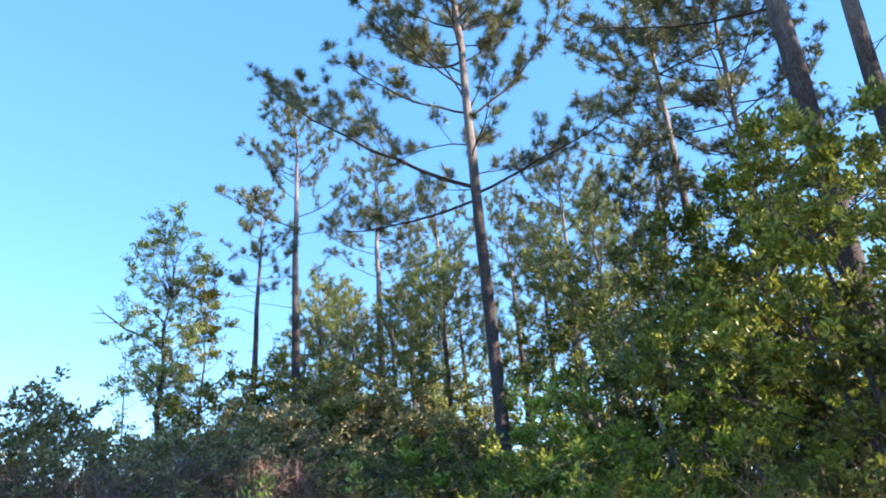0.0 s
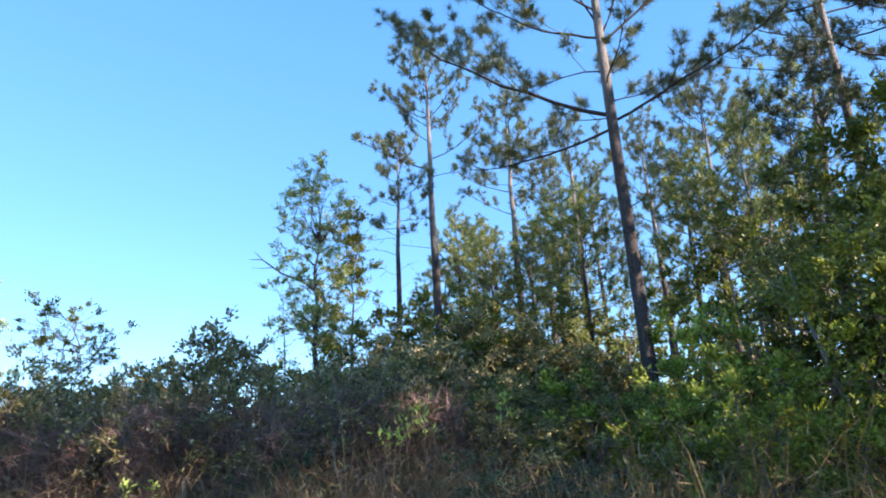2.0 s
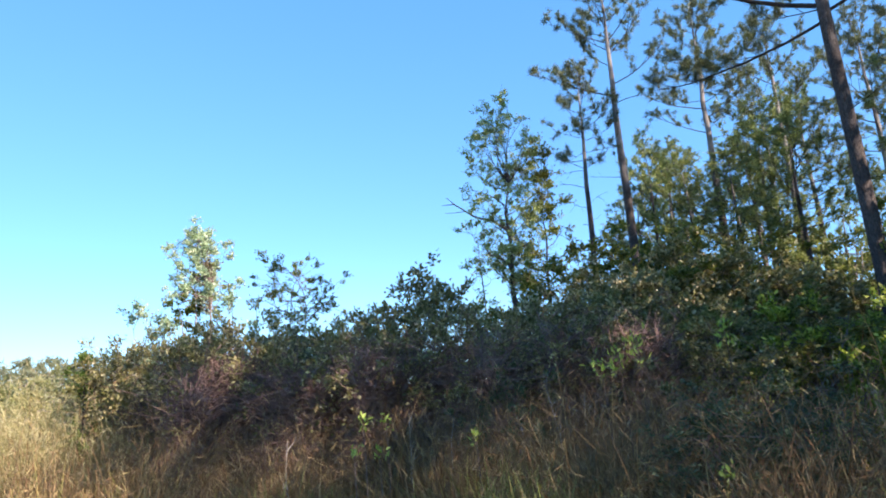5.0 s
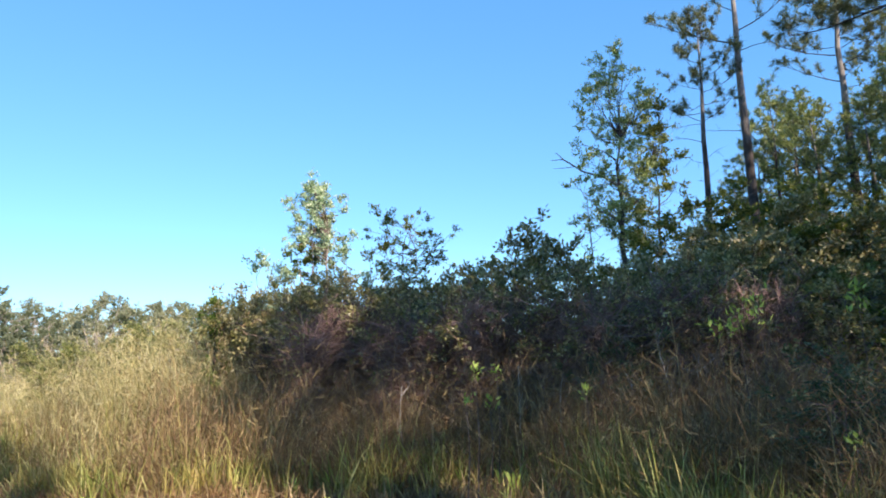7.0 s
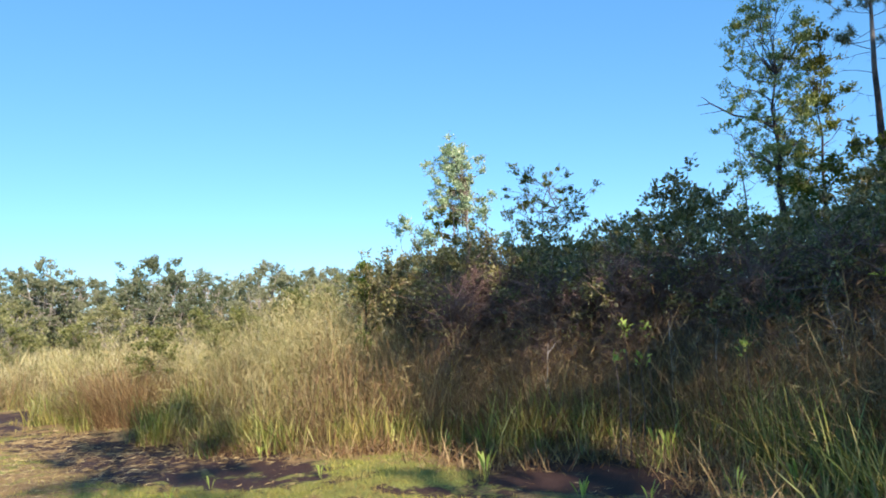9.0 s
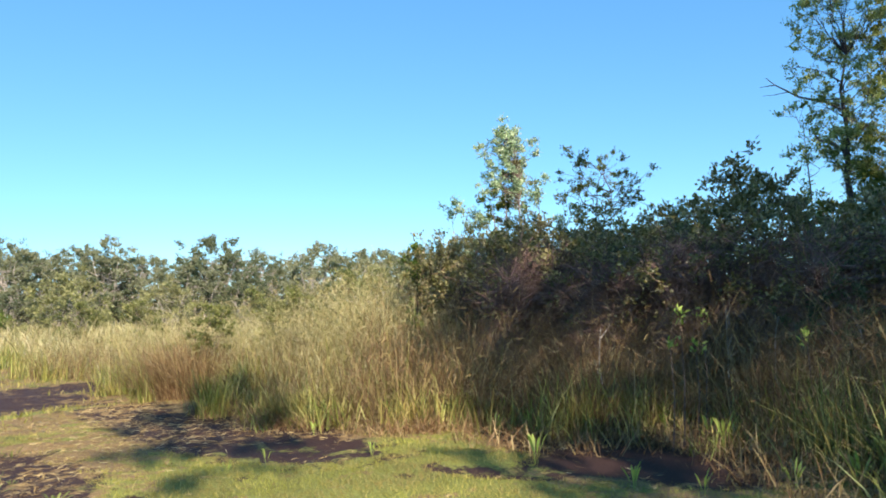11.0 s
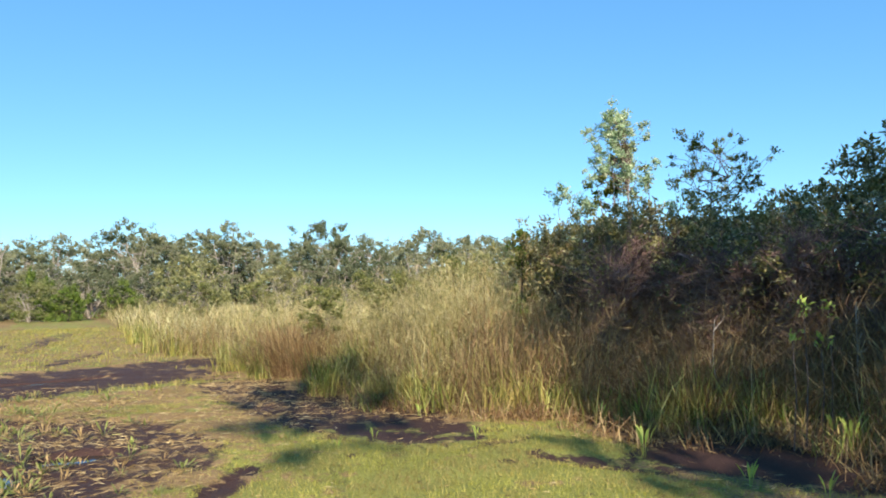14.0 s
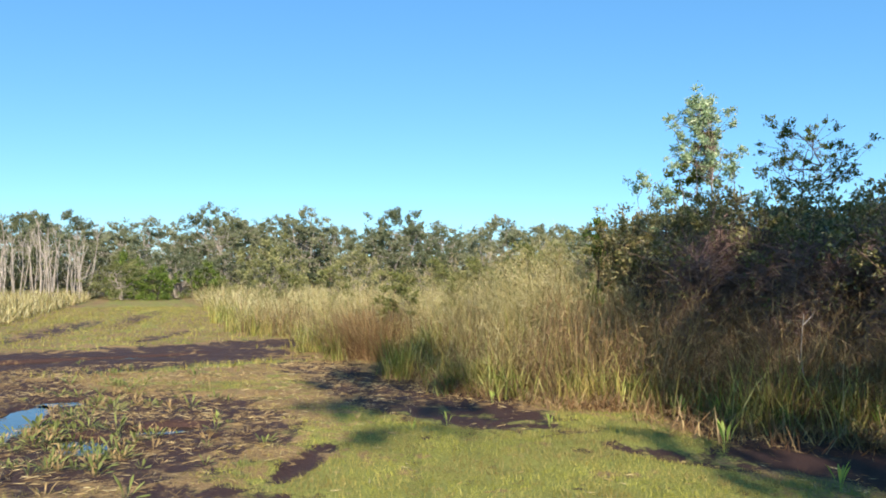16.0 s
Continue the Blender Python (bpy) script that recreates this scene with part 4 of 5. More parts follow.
spread_copies(thick[1], [(polar(49.8, 14.5), 40, 0.75, 0.88), (polar(48.5, 14), 150, 0.95, 0.9), (polar(45.5, 15.5), 210, 1.0, 0.96), (polar(38.5, 13.5), 330, 1.0, 0.92),
                         (polar(35.5, 13), 100, 1.0, 0.88), (polar(31, 12.2), 270, 0.95, 0.84), (polar(24.3, 12), 10, 0.85, 0.76), (polar(20, 12.3), 120, 1.0, 0.84),
                         (polar(15.5, 12.7), 190, 1.0, 0.85), (polar(11, 13.2), 60, 1.0, 0.85), (polar(7, 12.5), 290, 1.0, 0.75),
                         (polar(50, 17), 60, 1.0, 0.98), (polar(47, 18), 100, 1.1, 1.05), (polar(43, 17.5), 170, 1.1, 1.02), (polar(39.5, 16.5), 240, 1.1, 0.98), (polar(36, 16), 20, 1.1, 0.95)])
# leafless twiggy shrubs before the thicket
bare_shrub = broadleaf("bare_shrub", polar(40.0, 12.0), 73, 2.55, 1.25, "leafless purple-brown twiggy shrub", "shrub", stems=9, girth=0.05, base=0.6, clumps=9, per=22, size=0.06, puff=0.2,
                       mat=M_MYRTLE, bark=M_STEM, shape="dome", group="leafless shrubs", bare=620)
spread_copies(bare_shrub, [(polar(46.0, 12.4), 130, 1.1, 1.05), (polar(43.0, 12.8), 200, 1.0, 1.15), (polar(36.5, 11.8), 250, 1.05, 1.0), (polar(33.0, 11.4), 310, 1.0, 1.1),
                           (polar(28.5, 11.4), 20, 1.1, 1.1), (polar(24.0, 11.2), 100, 1.0, 1.1), (polar(18.5, 11.4), 180, 1.1, 1.15), (polar(13.0, 11.8), 270, 1.0, 1.1)])
# fine-leaved shrubs that stand in the brown grass
soft = broadleaf("soft_shrub", polar(23.6, 10.8), 74, 1.75, 0.6, "low grey-green shrub with fine leaves in the grass", "shrub", stems=6, girth=0.04, base=0.12, clumps=90, per=80, size=0.04, puff=0.13,
                 mat=M_SOFT, bark=M_STEM, shape="dome", group="soft shrubs")
spread_copies(soft, [(polar(9.6, 7.6), 110, 1.15, 0.78), (polar(5.6, 7.9), 230, 1.1, 0.74), (polar(2.4, 8.6), 320, 1.2, 0.8)])
# young poplar that rises from the thicket
broadleaf("poplar_tree", polar(45.9, 16.5), 81, 5.65, 0.6, "young poplar with pale sunlit leaves", "tree", girth=0.06, base=0.72, clumps=140, per=50, size=0.058, puff=0.1,
          mat=M_POPLAR, shape=((0.72, 0.8), (0.8, 1.2), (0.85, 1.0), (0.885, 0.5), (0.94, 0.5), (1.0, 0.15)), bunch=4)
# shade on the lower shoots is put into a darker leaf colour
broadleaf("poplar_tree", polar(46.1, 16.9), 84, 4.9, 0.5, "low shoots of a young poplar, shade put into a dark leaf colour", "tree", stems=2, girth=0.06, base=0.55, clumps=64, per=60, size=0.07, puff=0.13,
          mat=M_OAK, shape=((0.5, 1.7), (0.7, 1.2), (0.85, 0.5), (1.0, 0.25)), bunch=5)
broadleaf("poplar_tree", polar(49.4, 16.5), 85, 4.1, 0.42, "leaning pale side shoot of a young poplar", "tree", girth=0.04, base=0.62, clumps=24, per=50, size=0.07, puff=0.14, mat=M_POPLAR, shape="round", bunch=4)
broadleaf("poplar_tree", polar(43.7, 16.8), 86, 4.1, 0.5, "pale side shoot of a young poplar", "tree", girth=0.04, base=0.6, clumps=24, per=50, size=0.07, puff=0.14, mat=M_POPLAR, shape="round", bunch=4)
# open, flat-topped shrub
broadleaf("open_shrub", polar(38.6, 14.6), 82, 4.4, 0.75, "open flat-topped shrub with thin grey stems", "shrub", stems=3, girth=0.05, base=0.78, clumps=80, per=38, size=0.045, puff=0.1,
          mat=M_OAK, shape=((0.7, 0.5), (0.85, 1.3), (0.92, 1.1), (1.0, 0.5)), bare=20, bunch=5, flat=0.5)
broadleaf("columnar_shrub", polar(53.6, 14.0), 83, 2.8, 0.14, "narrow dark upright shrub", "shrub", girth=0.04, base=0.3, clumps=44, per=46, size=0.06, puff=0.08, mat=M_GREEN, bark=M_BARK,
          shape=((0.3, 0.8), (0.7, 1.0), (1.0, 0.6)), bunch=4)

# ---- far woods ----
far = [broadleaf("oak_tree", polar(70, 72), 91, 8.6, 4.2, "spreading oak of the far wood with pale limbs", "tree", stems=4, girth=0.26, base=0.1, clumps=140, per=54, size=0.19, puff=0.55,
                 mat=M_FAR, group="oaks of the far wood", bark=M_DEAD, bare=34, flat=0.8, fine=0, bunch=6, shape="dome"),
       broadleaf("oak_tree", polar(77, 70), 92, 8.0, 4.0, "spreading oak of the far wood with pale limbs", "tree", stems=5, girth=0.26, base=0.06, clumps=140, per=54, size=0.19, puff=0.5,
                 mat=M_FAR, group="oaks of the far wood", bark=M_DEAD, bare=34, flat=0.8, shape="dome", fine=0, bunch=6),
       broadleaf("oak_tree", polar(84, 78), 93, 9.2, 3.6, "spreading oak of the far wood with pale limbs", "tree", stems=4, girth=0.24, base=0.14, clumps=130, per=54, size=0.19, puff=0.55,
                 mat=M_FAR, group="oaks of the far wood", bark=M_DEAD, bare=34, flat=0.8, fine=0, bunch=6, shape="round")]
rng = np.random.default_rng(8)
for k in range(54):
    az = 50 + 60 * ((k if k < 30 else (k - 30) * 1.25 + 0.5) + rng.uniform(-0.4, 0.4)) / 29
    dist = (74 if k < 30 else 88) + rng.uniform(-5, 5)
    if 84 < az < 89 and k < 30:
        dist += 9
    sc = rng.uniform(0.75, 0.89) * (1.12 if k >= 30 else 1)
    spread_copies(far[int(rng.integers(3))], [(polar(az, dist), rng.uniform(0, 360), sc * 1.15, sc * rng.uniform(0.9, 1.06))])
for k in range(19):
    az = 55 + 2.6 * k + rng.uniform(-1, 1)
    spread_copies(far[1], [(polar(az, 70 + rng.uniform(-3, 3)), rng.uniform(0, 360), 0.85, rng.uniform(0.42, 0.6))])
green = broadleaf("green_bush", polar(88.2, 60), 96, 2.2, 1.3, "rounded bright green bush before the far wood", "bush", stems=5, girth=0.1, base=0.05, clumps=80, per=60, size=0.13, puff=0.3,
                  mat=M_GREEN, group="green bushes", bark=M_BARK, shape="dome", fine=0)
spread_copies(green, [(polar(90.2, 64), 100, 0.9, 1.5), (polar(84.5, 66), 200, 0.9, 1.2)])
willow = broadleaf("willow_bush", polar(79.5, 52), 94, 4.0, 2.6, "light green willow bush in the reeds", "bush", stems=5, girth=0.14, base=0.1, clumps=110, per=56, size=0.165, puff=0.42,
                   mat=M_FARLIGHT, group="willow bushes", bark=M_DEAD, bare=60, shape="dome")
spread_copies(willow, [(polar(56.6, 30), 50, 0.75, 0.72), (polar(90.5, 62), 200, 1.0, 0.7), (polar(73, 60), 290, 1.0, 0.9), (polar(66, 58), 20, 1.0, 0.55)])


herb = broadleaf("reed_bush", polar(63.5, 17.0), 95, 1.8, 0.7, "small olive-green bush among the reeds", "bush", stems=5, girth=0.03, base=0.15, clumps=34, per=60, size=0.07, puff=0.2,
                 mat=M_GUM, group="bushes among the reeds", shape="dome")
spread_copies(herb, [(polar(70, 15.5), 80, 0.9, 0.85), (polar(67, 24), 160, 1.3, 1.1), (polar(75, 26), 240, 1.2, 1.0), (polar(59.5, 20), 20, 1.3, 1.25), (polar(63.0, 27), 120, 1.4, 1.0),
                     (polar(79, 40), 200, 1.6, 1.1)])


def dead_trunk(spot, seed, height, group):
    rng = np.random.default_rng(seed)
    tree = hold("dead_tree", spot, "bleached bare trunk of a dead tree", "dead tree", group)
    n = 7
    s = np.linspace(0, 1, n)
    pts = np.stack([rng.normal(size=n).cumsum() * 0.08 * s, rng.normal(size=n).cumsum() * 0.08 * s, height * s - 0.1], 1)
    h = Heap()
    tube(h, pts, 0.055 * np.linspace(1, 0.3, n), 6)
    part("trunk", h, M_DEAD, tree, "", True)
    for k in range(4):
        p, d = along(pts, rng.uniform(0.3, 0.95))
        w = unit(np.array([rng.normal() * 0.5, rng.normal() * 0.5, 1.1]))
        h = Heap()
        tube(h, [p, p + w * 0.6, p + w * 1.3 + rng.normal(size=3) * 0.2], [0.03, 0.02, 0.01], 4)
        part("branch", h, M_DEAD, tree)
    return tree


deads = [dead_trunk(polar(95.0, 63), 101, 5.6, "dead trunks"), dead_trunk(polar(97.0, 62), 102, 4.6, "dead trunks"), dead_trunk(polar(93.8, 64), 103, 5.0, "dead trunks")]
rng = np.random.default_rng(9)
for k in range(62):
    sc = rng.uniform(0.7, 1.15)
    copy_thing(deads[k % 3], pose(*polar(rng.uniform(92.5, 104), rng.uniform(58, 70)), rng.normal() * 3, rng.normal() * 3, rng.uniform(0, 360)) @ Matrix.Diagonal((sc, sc, sc * rng.uniform(0.7, 1.15), 1)))

# ---- grasses and reeds ----


def scatter(rng, n, x0, x1, y0, y1, weight):
    """Places in a box, kept with the chance that weight(x, y) gives, on the ground."""
    x, y = rng.uniform(x0, x1, n), rng.uniform(y0, y1, n)
    keep = rng.uniform(0, 1, n) < weight(x, y)
    x, y = x[keep], y[keep]
    return np.stack([x, y, land(x, y) - 0.01], 1)


def tuft_points(rng, base, count, reach):
    at = np.repeat(base, count, 0)
    at[:, :2] += rng.normal(size=(len(at), 2)) * reach
    return at


def inside(x, y):
    return y - edge(x) + np.where(x < -9, 0.28 * np.sin(1.1 * x + 0.4) + 0.2 * np.sin(2.7 * x + 1), 0)


def stuff(name, heap, mat, label, category):
    return tagged(part(name, heap, mat), label, category, "", "stuff")


def make_grasses():
    rng = np.random.default_rng(21)
    # turf on the open ground
    h = Heap()
    p = scatter(rng, 230000, -13, -1.0, -2.5, 6.5, lambda x, y: (inside(x, y) < 0.15) * (wetness(x, y) < 0.5) * np.clip(greenness(x, y) * 1.3, 0.12, 1) * np.clip(1.6 - np.hypot(x, y) / 12, 0.2, 1))
    blades(h, rng, p, rng.uniform(0.02, 0.075, len(p)), 0.006, 0.4, 0.6, 1)
    p = scatter(rng, 60000, -45, -13, -9, 5, lambda x, y: (inside(x, y) < 0.1) * (wetness(x, y) < 0.5) * np.clip(greenness(x, y) * 1.2, 0.15, 1))
    blades(h, rng, p, rng.uniform(0.05, 0.16, len(p)), 0.018, 0.35, 0.5, 1)
    stuff("turf", h, M_TURF, "short yellow-green turf on the damp ground", "grass")
    # matted straw
    h = Heap()
    p = scatter(rng, 34000, -15, -3, -2.5, 6.6, lambda x, y: (inside(x, y) < 0.7) * np.clip(1.0 - 1.5 * greenness(x, y) + np.where(x < -7, 0.5, -0.5) * wetness(x, y), 0.05, 0.8))
    a = rng.uniform(0, 2 * np.pi, len(p))
    w = np.stack([np.cos(a), np.sin(a), rng.uniform(-0.05, 0.25, len(p))], 1)
    leaves(h, rng, p + np.array([0, 0, 0.02]), w, 0.11, 0.007, 0.1)
    stuff("straw", h, M_STRAW, "matted dead straw lying on the mud", "straw")
    # green sedge and cattail blades at the rim of the marsh, in patches
    h = Heap()
    ragged = lambda x, y: inside(x, y) - 0.12 + 0.4 * wavy(y, x, 1.9)
    p = scatter(rng, 11500, -16, 1.5, 3.5, 11, lambda x, y: np.clip(np.where(ragged(x, y) < 0, 1 + ragged(x, y) * 5, 1 - ragged(x, y) / 1.7), 0, 1) * np.clip(0.35 + 2.6 * wavy(x + 0.3 * wavy(y, x, 2), y, 1.2), 0.03, 1) * np.where(x > -3.2, 0.8, 1))
    hs = np.repeat(np.clip(0.56 + 0.42 * wavy(p[:, 1], p[:, 0], 1.1), 0.34, 1.1) + 0.1 * (p[:, 0] > -3.6), 13)
    p = tuft_points(rng, p, 13, 0.13)
    blades(h, rng, p, hs * rng.uniform(0.3, 1.25, len(p)), 0.017, 0.24, 0.45, 3)
    p = scatter(rng, 500, -22, -7.5, 4, 10, lambda x, y: (inside(x, y) > 0.6) * (wavy(x, y, 0.8) < -0.2) * np.clip(1.2 - inside(x, y) / 5, 0, 1))
    p = tuft_points(rng, p, 11, 0.13)
    blades(h, rng, p, rng.uniform(0.7, 1.6, len(p)), 0.012, 0.2, 0.4, 3)
    p = scatter(rng, 900, -40, -15, 2.5, 7.5, lambda x, y: np.clip(np.where(inside(x, y) < 0, 0, 1 - inside(x, y) / 1.5), 0, 1))
    p = tuft_points(rng, p, 9, 0.1)
    blades(h, rng, p, rng.uniform(0.3, 0.9, len(p)), 0.024, 0.16, 0.3, 2)
    stuff("sedge", h, M_BLADE, "green sedge and cattail blades at the rim of the marsh", "sedge")
    # tall dry reeds in the sun: stalks, drooping blades and withered leaves on them
    h = Heap()
    # the sun's edge splits the blade colour too: tan in sun, brown in shade
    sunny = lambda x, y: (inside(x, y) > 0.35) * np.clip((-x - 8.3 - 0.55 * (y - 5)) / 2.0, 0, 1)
    tall = lambda q: (1 + 0.2 * wavy(q[:, 0], q[:, 1], 0.6) + 0.36 * wavy(q[:, 1], q[:, 0], 1.5)) * np.clip(0.5 + 0.3 * inside(q[:, 0], q[:, 1]), 0.5, 1)
    mound = lambda q: 1 + 1.0 * np.exp(-((q[:, 0] + 13.9) ** 2 + (q[:, 1] - 9.6) ** 2) / 7.0) + 0.75 * np.exp(-((q[:, 0] + 12.2) ** 2 + (q[:, 1] - 8.3) ** 2) / 3.5) + 0.25 * np.exp(-((q[:, 0] + 17.0) ** 2 + (q[:, 1] - 6.0) ** 2) / 2.0)
    sweep = lambda q: np.stack([wavy(q[:, 0], q[:, 1], 0.55), wavy(q[:, 1] + 3, q[:, 0], 0.7)], 1)
    p = scatter(rng, 7600, -26, -7, 3.5, 22, lambda x, y: sunny(x, y) * np.clip(1.3 - inside(x, y) / 11, 0.22, 1) * np.clip(0.5 + 1.2 * wavy(y, x, 1.3), 0.06, 1))
    q = np.array([-12.6, 8.5]) + rng.normal(size=(420, 2)) @ np.array([[0.9, 0.75], [-0.5, 0.6]])
    p = np.concatenate([p, np.concatenate([q, land(q[:, 0], q[:, 1])[:, None] - 0.01], 1)])
    n = 15
    own = np.repeat(rng.uniform(0.6, 1.2, len(p)), n)
    drift = np.repeat(rng.normal(size=(len(p), 2)) * 0.2 + 0.22 * sweep(p), n, 0)
    p = tuft_points(rng, p, n, 0.17)
    hs = np.minimum(own * rng.uniform(0.5, 1.6, len(p)) * tall(p) * mound(p), rng.uniform(1.9, 2.75, len(p)))
    blades(h, rng, p, hs, 0.0095, 0.3, 0.95, 3, drift)
    at = np.repeat(p, 2, 0)
    lift = rng.uniform(0.15, 1.0, len(at))
    at[:, 2] += np.repeat(hs, 2) * lift
    at[:, :2] += np.repeat(drift * hs[:, None], 2, 0) * lift[:, None] ** 2 + rng.normal(size=(len(at), 2)) * 0.14
    way = rng.normal(size=at.shape) * 0.8 + np.array([0, 0, 0.5])
    leaves(h, rng, at, way, 0.24, 0.009, 0.1)
    p = scatter(rng, 26000, -95, -26, 2.5, 40, lambda x, y: sunny(x, y) * np.clip(1.2 - inside(x, y) / 20, 0.2, 1))
    p = tuft_points(rng, p, 2, 0.15)
    hs = rng.uniform(0.5, 1.6, len(p)) * (1 + 0.3 * wavy(p[:, 0], p[:, 1], 0.3))
    blades(h, rng, p, hs, 0.042, 0.3, 0.9, 2, 0.25 * sweep(p * 0.5))
    p = scatter(rng, 26000, -85, -27, -22, -3, lambda x, y: (y < -4.2 + 0.045 * (-27 - x)) * np.clip(1.0 - (-4 - y) / 16, 0.2, 1))
    blades(h, rng, p, rng.uniform(0.4, 1.2, len(p)), 0.05, 0.25, 0.7, 2)
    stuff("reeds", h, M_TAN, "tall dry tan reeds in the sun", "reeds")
    # brown grass and withered stalks in the shade
    h = Heap()
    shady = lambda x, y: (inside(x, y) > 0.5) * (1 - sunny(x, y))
    p = scatter(rng, 8400, -14, 7, 5, 15, lambda x, y: shady(x, y) * np.clip(1.25 - inside(x, y) / 8, 0.2, 1) * np.where(x > -1, inside(x, y) < 2.6, 1) * np.clip(0.65 + 0.8 * wavy(y, x, 1.2), 0.15, 1))
    n = 13
    own = np.repeat(rng.uniform(0.6, 1.25, len(p)), n)
    drift = np.repeat(rng.normal(size=(len(p), 2)) * 0.22 + 0.2 * sweep(p), n, 0)
    p = tuft_points(rng, p, n, 0.15)
    hs = own * rng.uniform(0.4, 1.6, len(p)) * tall(p) * np.where(p[:, 0] < -1, 1.25, 1.4)
    blades(h, rng, p, hs, 0.0095, 0.3, 0.8, 3, drift)
    at = np.repeat(p, 2, 0)
    at[:, 2] += np.repeat(hs, 2) * rng.uniform(0.2, 0.95, len(at))
    at[:, :2] += rng.normal(size=(len(at), 2)) * 0.14
    leaves(h, rng, at, rng.normal(size=at.shape) * 0.7 + np.array([0, 0, 0.6]), 0.19, 0.009, 0.1)
    p = scatter(rng, 4200, -24, -8, 3.2, 9, lambda x, y: sunny(x, y) * (inside(x, y) < 3.0) * (wavy(x, y, 0.7) > 0.15))
    p = tuft_points(rng, p, 7, 0.12)
    blades(h, rng, p, rng.uniform(0.5, 1.4, len(p)), 0.011, 0.3, 0.8, 3)
    p = scatter(rng, 7800, -12, 0.5, 3.8, 9, lambda x, y: (np.abs(inside(x, y) + 0.05) < 0.8) * (wavy(x, y, 1.7) > -0.3) * np.where(inside(x, y) < -0.25, 0.4 * (x > -6.5), 1))
    p = tuft_points(rng, p, 5, 0.1)
    blades(h, rng, p, rng.uniform(0.1, 0.42, len(p)), 0.013, 0.6, 1.0, 3)
    # a brown tussock that bulges out of the reeds
    a = rng.uniform(0, 2 * np.pi, 900)
    r = np.sqrt(rng.uniform(0, 1, 900))
    q = np.stack([-14.3 + 0.95 * r * np.cos(a), 4.75 + 0.75 * r * np.sin(a), np.zeros(900)], 1)
    q[:, 2] = land(q[:, 0], q[:, 1]) - 0.01
    hs = np.repeat(1.15 * (1.15 - 0.6 * r ** 2), 7)
    lean_out = np.repeat(np.stack([np.cos(a), np.sin(a)], 1) * (0.05 + 0.22 * r[:, None]) + np.array([-0.12, 0.0]), 7, 0)
    q = tuft_points(rng, q, 7, 0.06)
    blades(h, rng, q, hs * rng.uniform(0.4, 1.2, len(q)), 0.01, 0.25, 0.8, 3, lean_out)
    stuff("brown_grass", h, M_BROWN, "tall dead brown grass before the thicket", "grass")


make_grasses()

# ---- single plants ----


def broad_plant(name, spot, seed, count, height, leaf_w, label, group, mat, lean=(0.05, 0.28)):
    """A plant of upright, spoon-shaped leaves, each a part of its own."""
    rng = np.random.default_rng(seed)
    plant = hold(name, spot, label, "plant", group)
    for k in range(count):
        a, tilt = k * 2.4 + rng.uniform(-0.4, 0.4), rng.uniform(*lean)
        ln, wd = height * rng.uniform(0.7, 1.1), leaf_w * rng.uniform(0.8, 1.2)
        out = np.array([math.cos(a), math.sin(a), 0])
        side = np.array([-math.sin(a), math.cos(a), 0])
        rows_v = []
        for s, w in ((0, 0.12), (0.35, 0.16), (0.5, 0.55), (0.65, 0.95), (0.8, 1.0), (0.92, 0.6), (1.0, 0.04)):
            mid = out * (0.02 + ln * (math.sin(tilt) * s + 0.18 * s ** 3)) + np.array([0, 0, ln * (math.cos(tilt) * s - 0.1 * s ** 3)])
            fold = out * (-0.12 * wd * w)
            rows_v += [mid - side * wd * w / 2 - fold, mid + fold * 0.4, mid + side * wd * w / 2 - fold]
        f = []
        for r in range(6):
            f += [(r * 3, r * 3 + 1, r * 3 + 4, r * 3 + 3), (r * 3 + 1, r * 3 + 2, r * 3 + 5, r * 3 + 4)]
        h = Heap()
        h.add(rows_v, f)
        part("leaf", h, mat, plant, "", True)
    return plant


def ground_spot(x, y, z=0.0):
    return Vector((x, y, float(land(np.array([x]), np.array([y]))[0]) - 0.01 + z))


plant = broad_plant("marsh_plant", ground_spot(-5.05, 5.15), 201, 6, 0.42, 0.03, "upright green marsh plant with narrow leaves", "marsh plants", M_SPRIG)
rng = np.random.default_rng(31)
for x, y, sc in ((-3.8, 5.05, 0.7), (-3.3, 5.3, 0.6), (-2.5, 6.3, 0.9), (-2.2, 6.6, 0.85), (-7.3, 3.3, 0.5), (-8.4, 4.45, 0.6), (-6.75, 4.3, 0.55), (-7.0, 2.75, 0.45), (-7.6, 6.15, 1.0),
                 (-5.0, 7.3, 1.0), (-5.5, 7.6, 1.0), (-4.4, 7.2, 0.9), (-2.3, 7.4, 1.2), (-6.6, 6.0, 0.8), (-8.6, 0.95, 0.35), (-1.6, 6.7, 1.0), (-3.1, 7.3, 1.2), (-3.5, 7.7, 1.3), (-4.1, 7.0, 1.1), (-1.9, 7.1, 1.0), (-1.2, 7.0, 1.1), (-0.9, 7.5, 1.2),
                 (-6.1, 6.2, 1.0), (-6.9, 6.5, 1.1), (-8.3, 5.6, 1.0), (-9.0, 5.2, 0.9), (-9.9, 5.1, 0.9), (-2.9, 6.0, 0.7), (-1.8, 6.2, 0.8)):
    spread_copies(plant, [(ground_spot(x, y), rng.uniform(0, 360), sc, sc)])
weeds = [broad_plant("water_weed", ground_spot(x, y), s, n, hgt, w, "low arrow-leaved water weed in the mud", "water weeds", m, (0.1, 1.35))
         for x, y, s, n, hgt, w, m in ((-8.9, -0.9, 202, 9, 0.22, 0.034, M_WEED), (-9.6, 0.5, 203, 11, 0.17, 0.02, M_STRAW), (-8.4, -0.1, 204, 10, 0.27, 0.026, M_WEED), (-10.2, 0.1, 205, 11, 0.2, 0.018, M_STRAW))]
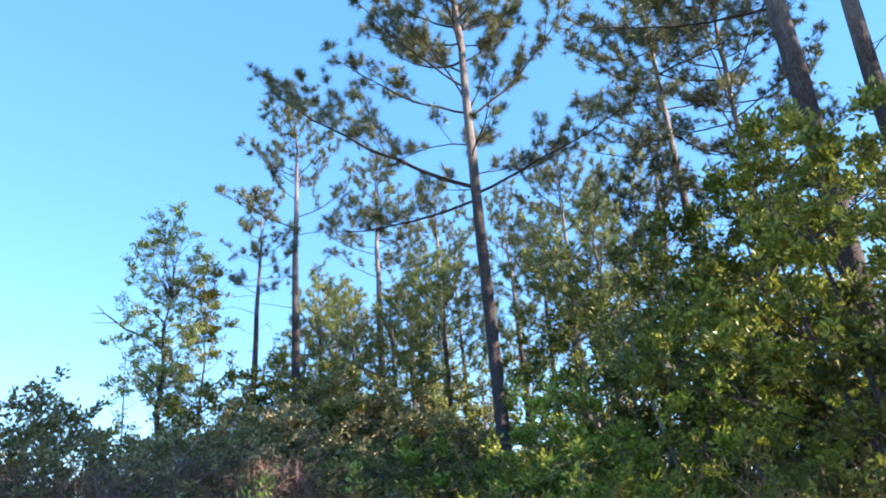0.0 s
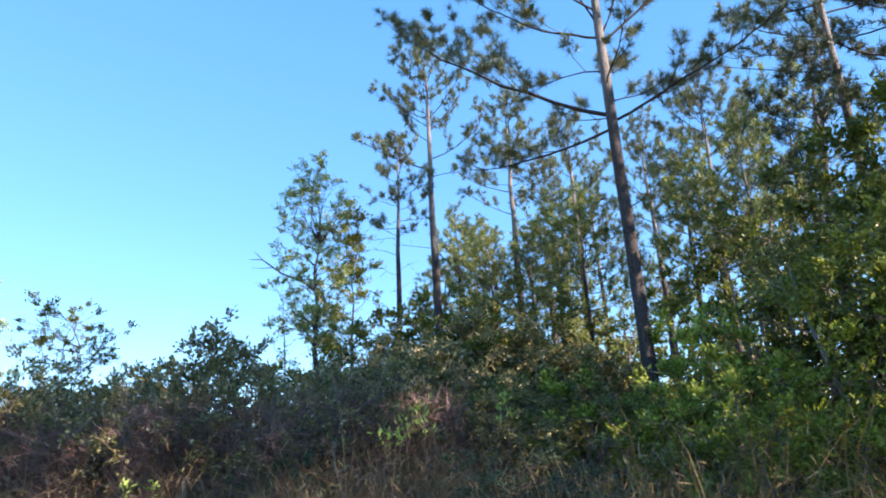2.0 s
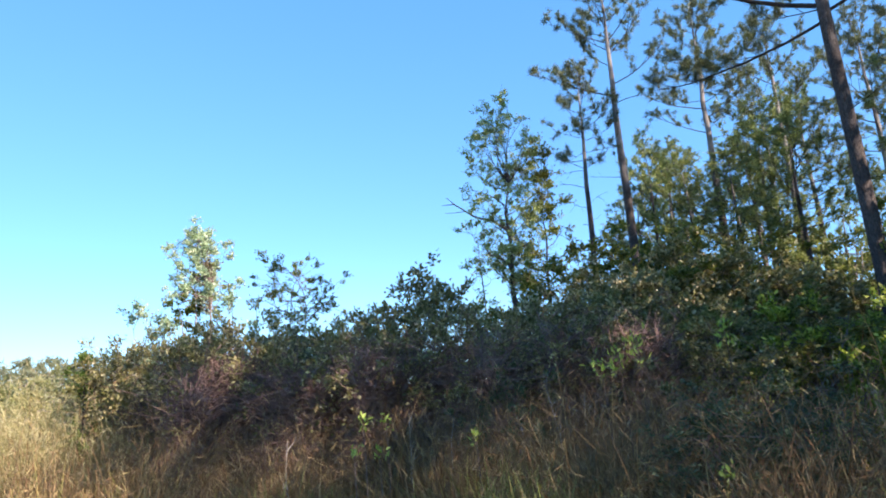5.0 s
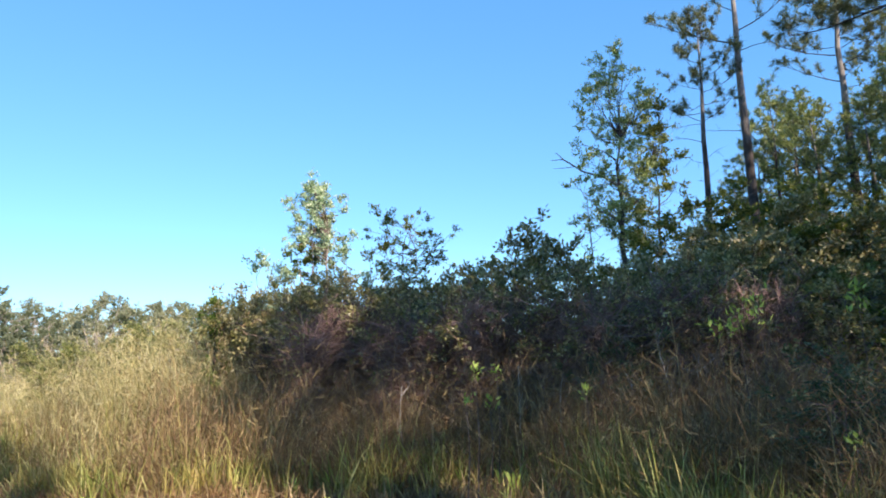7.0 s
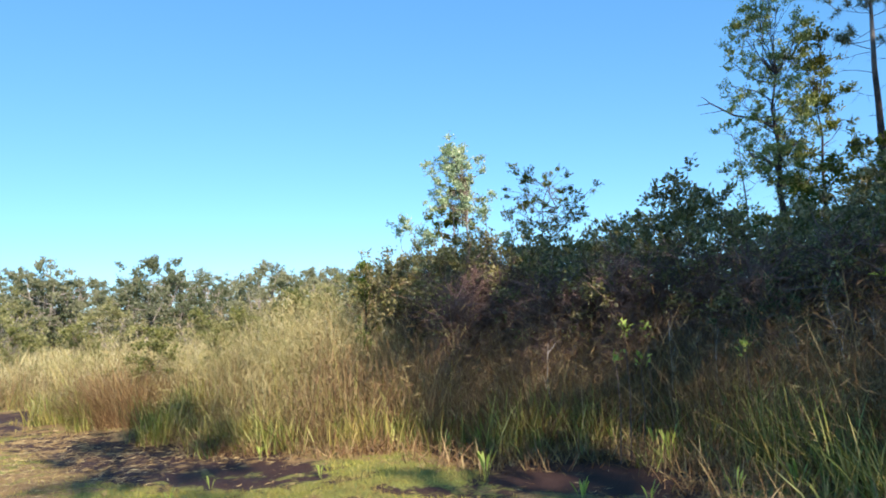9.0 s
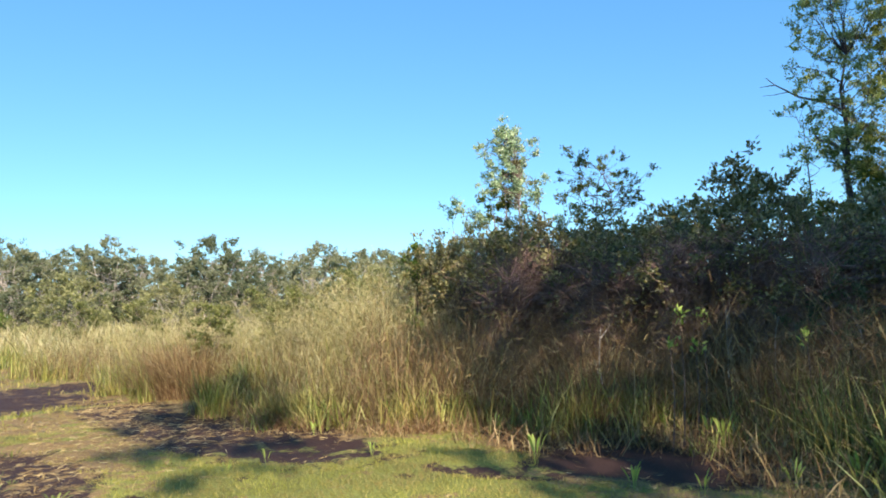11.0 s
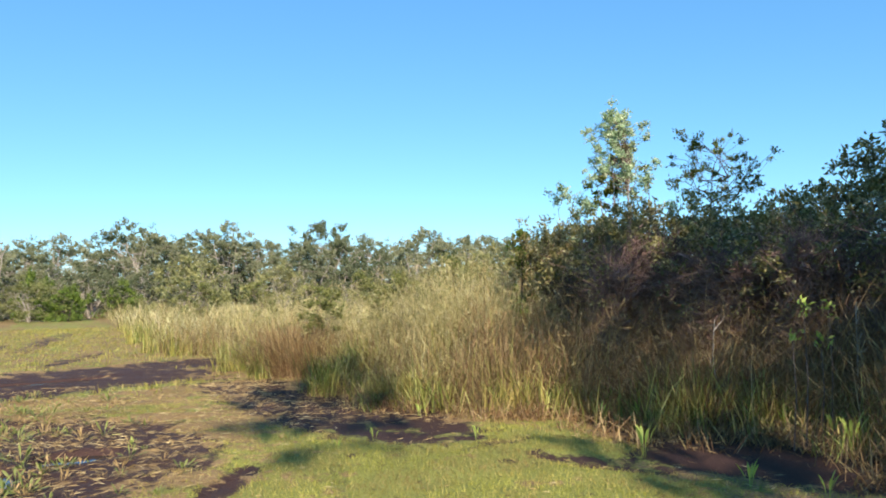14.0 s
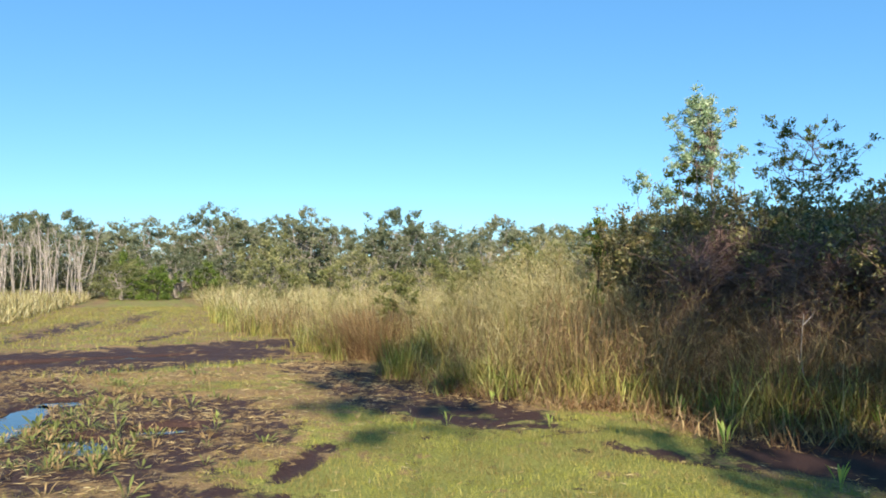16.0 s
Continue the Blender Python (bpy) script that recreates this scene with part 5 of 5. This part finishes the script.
for k in range(290):
    x, y = ((-11.7, -0.3), (-8.7, -0.8), (-7.2, -0.3), (-9.6, 0.2))[k // 4 % 4] + rng.normal(size=2) * ((1.3, 0.6), (0.6, 0.35), (0.5, 0.4), (1.7, 0.9))[k // 4 % 4]
    sc = rng.uniform(0.35, 0.8)
    copy_thing(weeds[k % 4], pose(*ground_spot(x, y), rng.normal() * 14, rng.normal() * 14, rng.uniform(0, 360)) @ Matrix.Diagonal((sc, sc, sc, 1)))


def sprig(spot, seed, height, label, n=26, size=0.085):
    """A thin stem with a top spray of fresh leaves, sunlight in their colour."""
    rng = np.random.default_rng(seed)
    plant = hold("leafy_sapling", spot, label, "sapling", "saplings")
    pts = np.array([[0, 0, 0], [0.04, 0.02, height * 0.5], [0.0, 0.06, height]])
    h = Heap()
    tube(h, pts, [0.0065, 0.005, 0.003], 5)
    part("stem", h, M_TWIG, plant)
    h = Heap()
    c = pts[2] + rng.normal(size=(n, 3)) * np.array([0.06, 0.06, 0.07]) * height / 1.8
    leaves(h, rng, c, rng.normal(size=(n, 3)) * 0.6 + np.array([0, 0, 0.9]), size, size * 0.42)
    part("crown", h, M_SPRIG, plant)
    return plant


for az, dist, height, k in ((7.8, 8.0, 2.02, 301), (14.4, 8.0, 1.96, 302), (15.8, 8.2, 1.84, 303), (17.2, 8.2, 1.76, 304)):
    sprig(polar(az, dist), k, height, "thin sapling with a spray of bright green leaves")
for az, dist, height, k in ((33.2, 8.0, 1.36, 305), (34.0, 7.8, 1.08, 306), (32.2, 8.6, 1.0, 307), (31.6, 9.0, 1.36, 308), (9.5, 6.4, 0.78, 309), (25.5, 8.3, 1.1, 310)):
    sprig(polar(az, dist), k, height, "low fresh green shoot among the brown grass", 14, 0.075)


def dead_stalk(spot, seed, height, forks, label):
    """A bleached dry stalk, with a few crooked side twigs."""
    rng = np.random.default_rng(seed)
    stalk = hold("dead_stalk", spot, label, "dead plant", "dead stalks")
    s = np.linspace(0, 1, 6)[:, None]
    pts = np.concatenate([rng.normal(size=(6, 2)).cumsum(0) * 0.035 * s, height * s - 0.05], 1)
    h = Heap()
    tube(h, pts, np.linspace(0.012, 0.004, 6), 5)
    part("stem", h, M_DEAD, stalk, "", True)
    for k in range(forks):
        p, d = along(pts, rng.uniform(0.45, 0.98))
        w = unit(unit(d) + rng.normal(size=3) * 0.7)
        ln = rng.uniform(0.12, 0.34)
        h = Heap()
        tube(h, [p, p + w * ln * 0.5 + rng.normal(size=3) * 0.03, p + w * ln + np.array([0, 0, 0.05])], [0.007, 0.005, 0.002], 4)
        part("twig", h, M_DEAD, stalk)


for az, dist, height, k, forks in ((26.9, 9.5, 1.36, 401, 0), (20.1, 10.0, 1.68, 402, 7), (18.6, 10.3, 1.5, 403, 5), (22.8, 9.8, 1.2, 404, 3), (39.0, 9.6, 1.25, 405, 2), (29.8, 10.2, 1.45, 406, 4)):
    dead_stalk(polar(az, dist), k, height, forks, "bleached dry stalk with crooked twigs" if forks else "single bleached upright dry stalk")
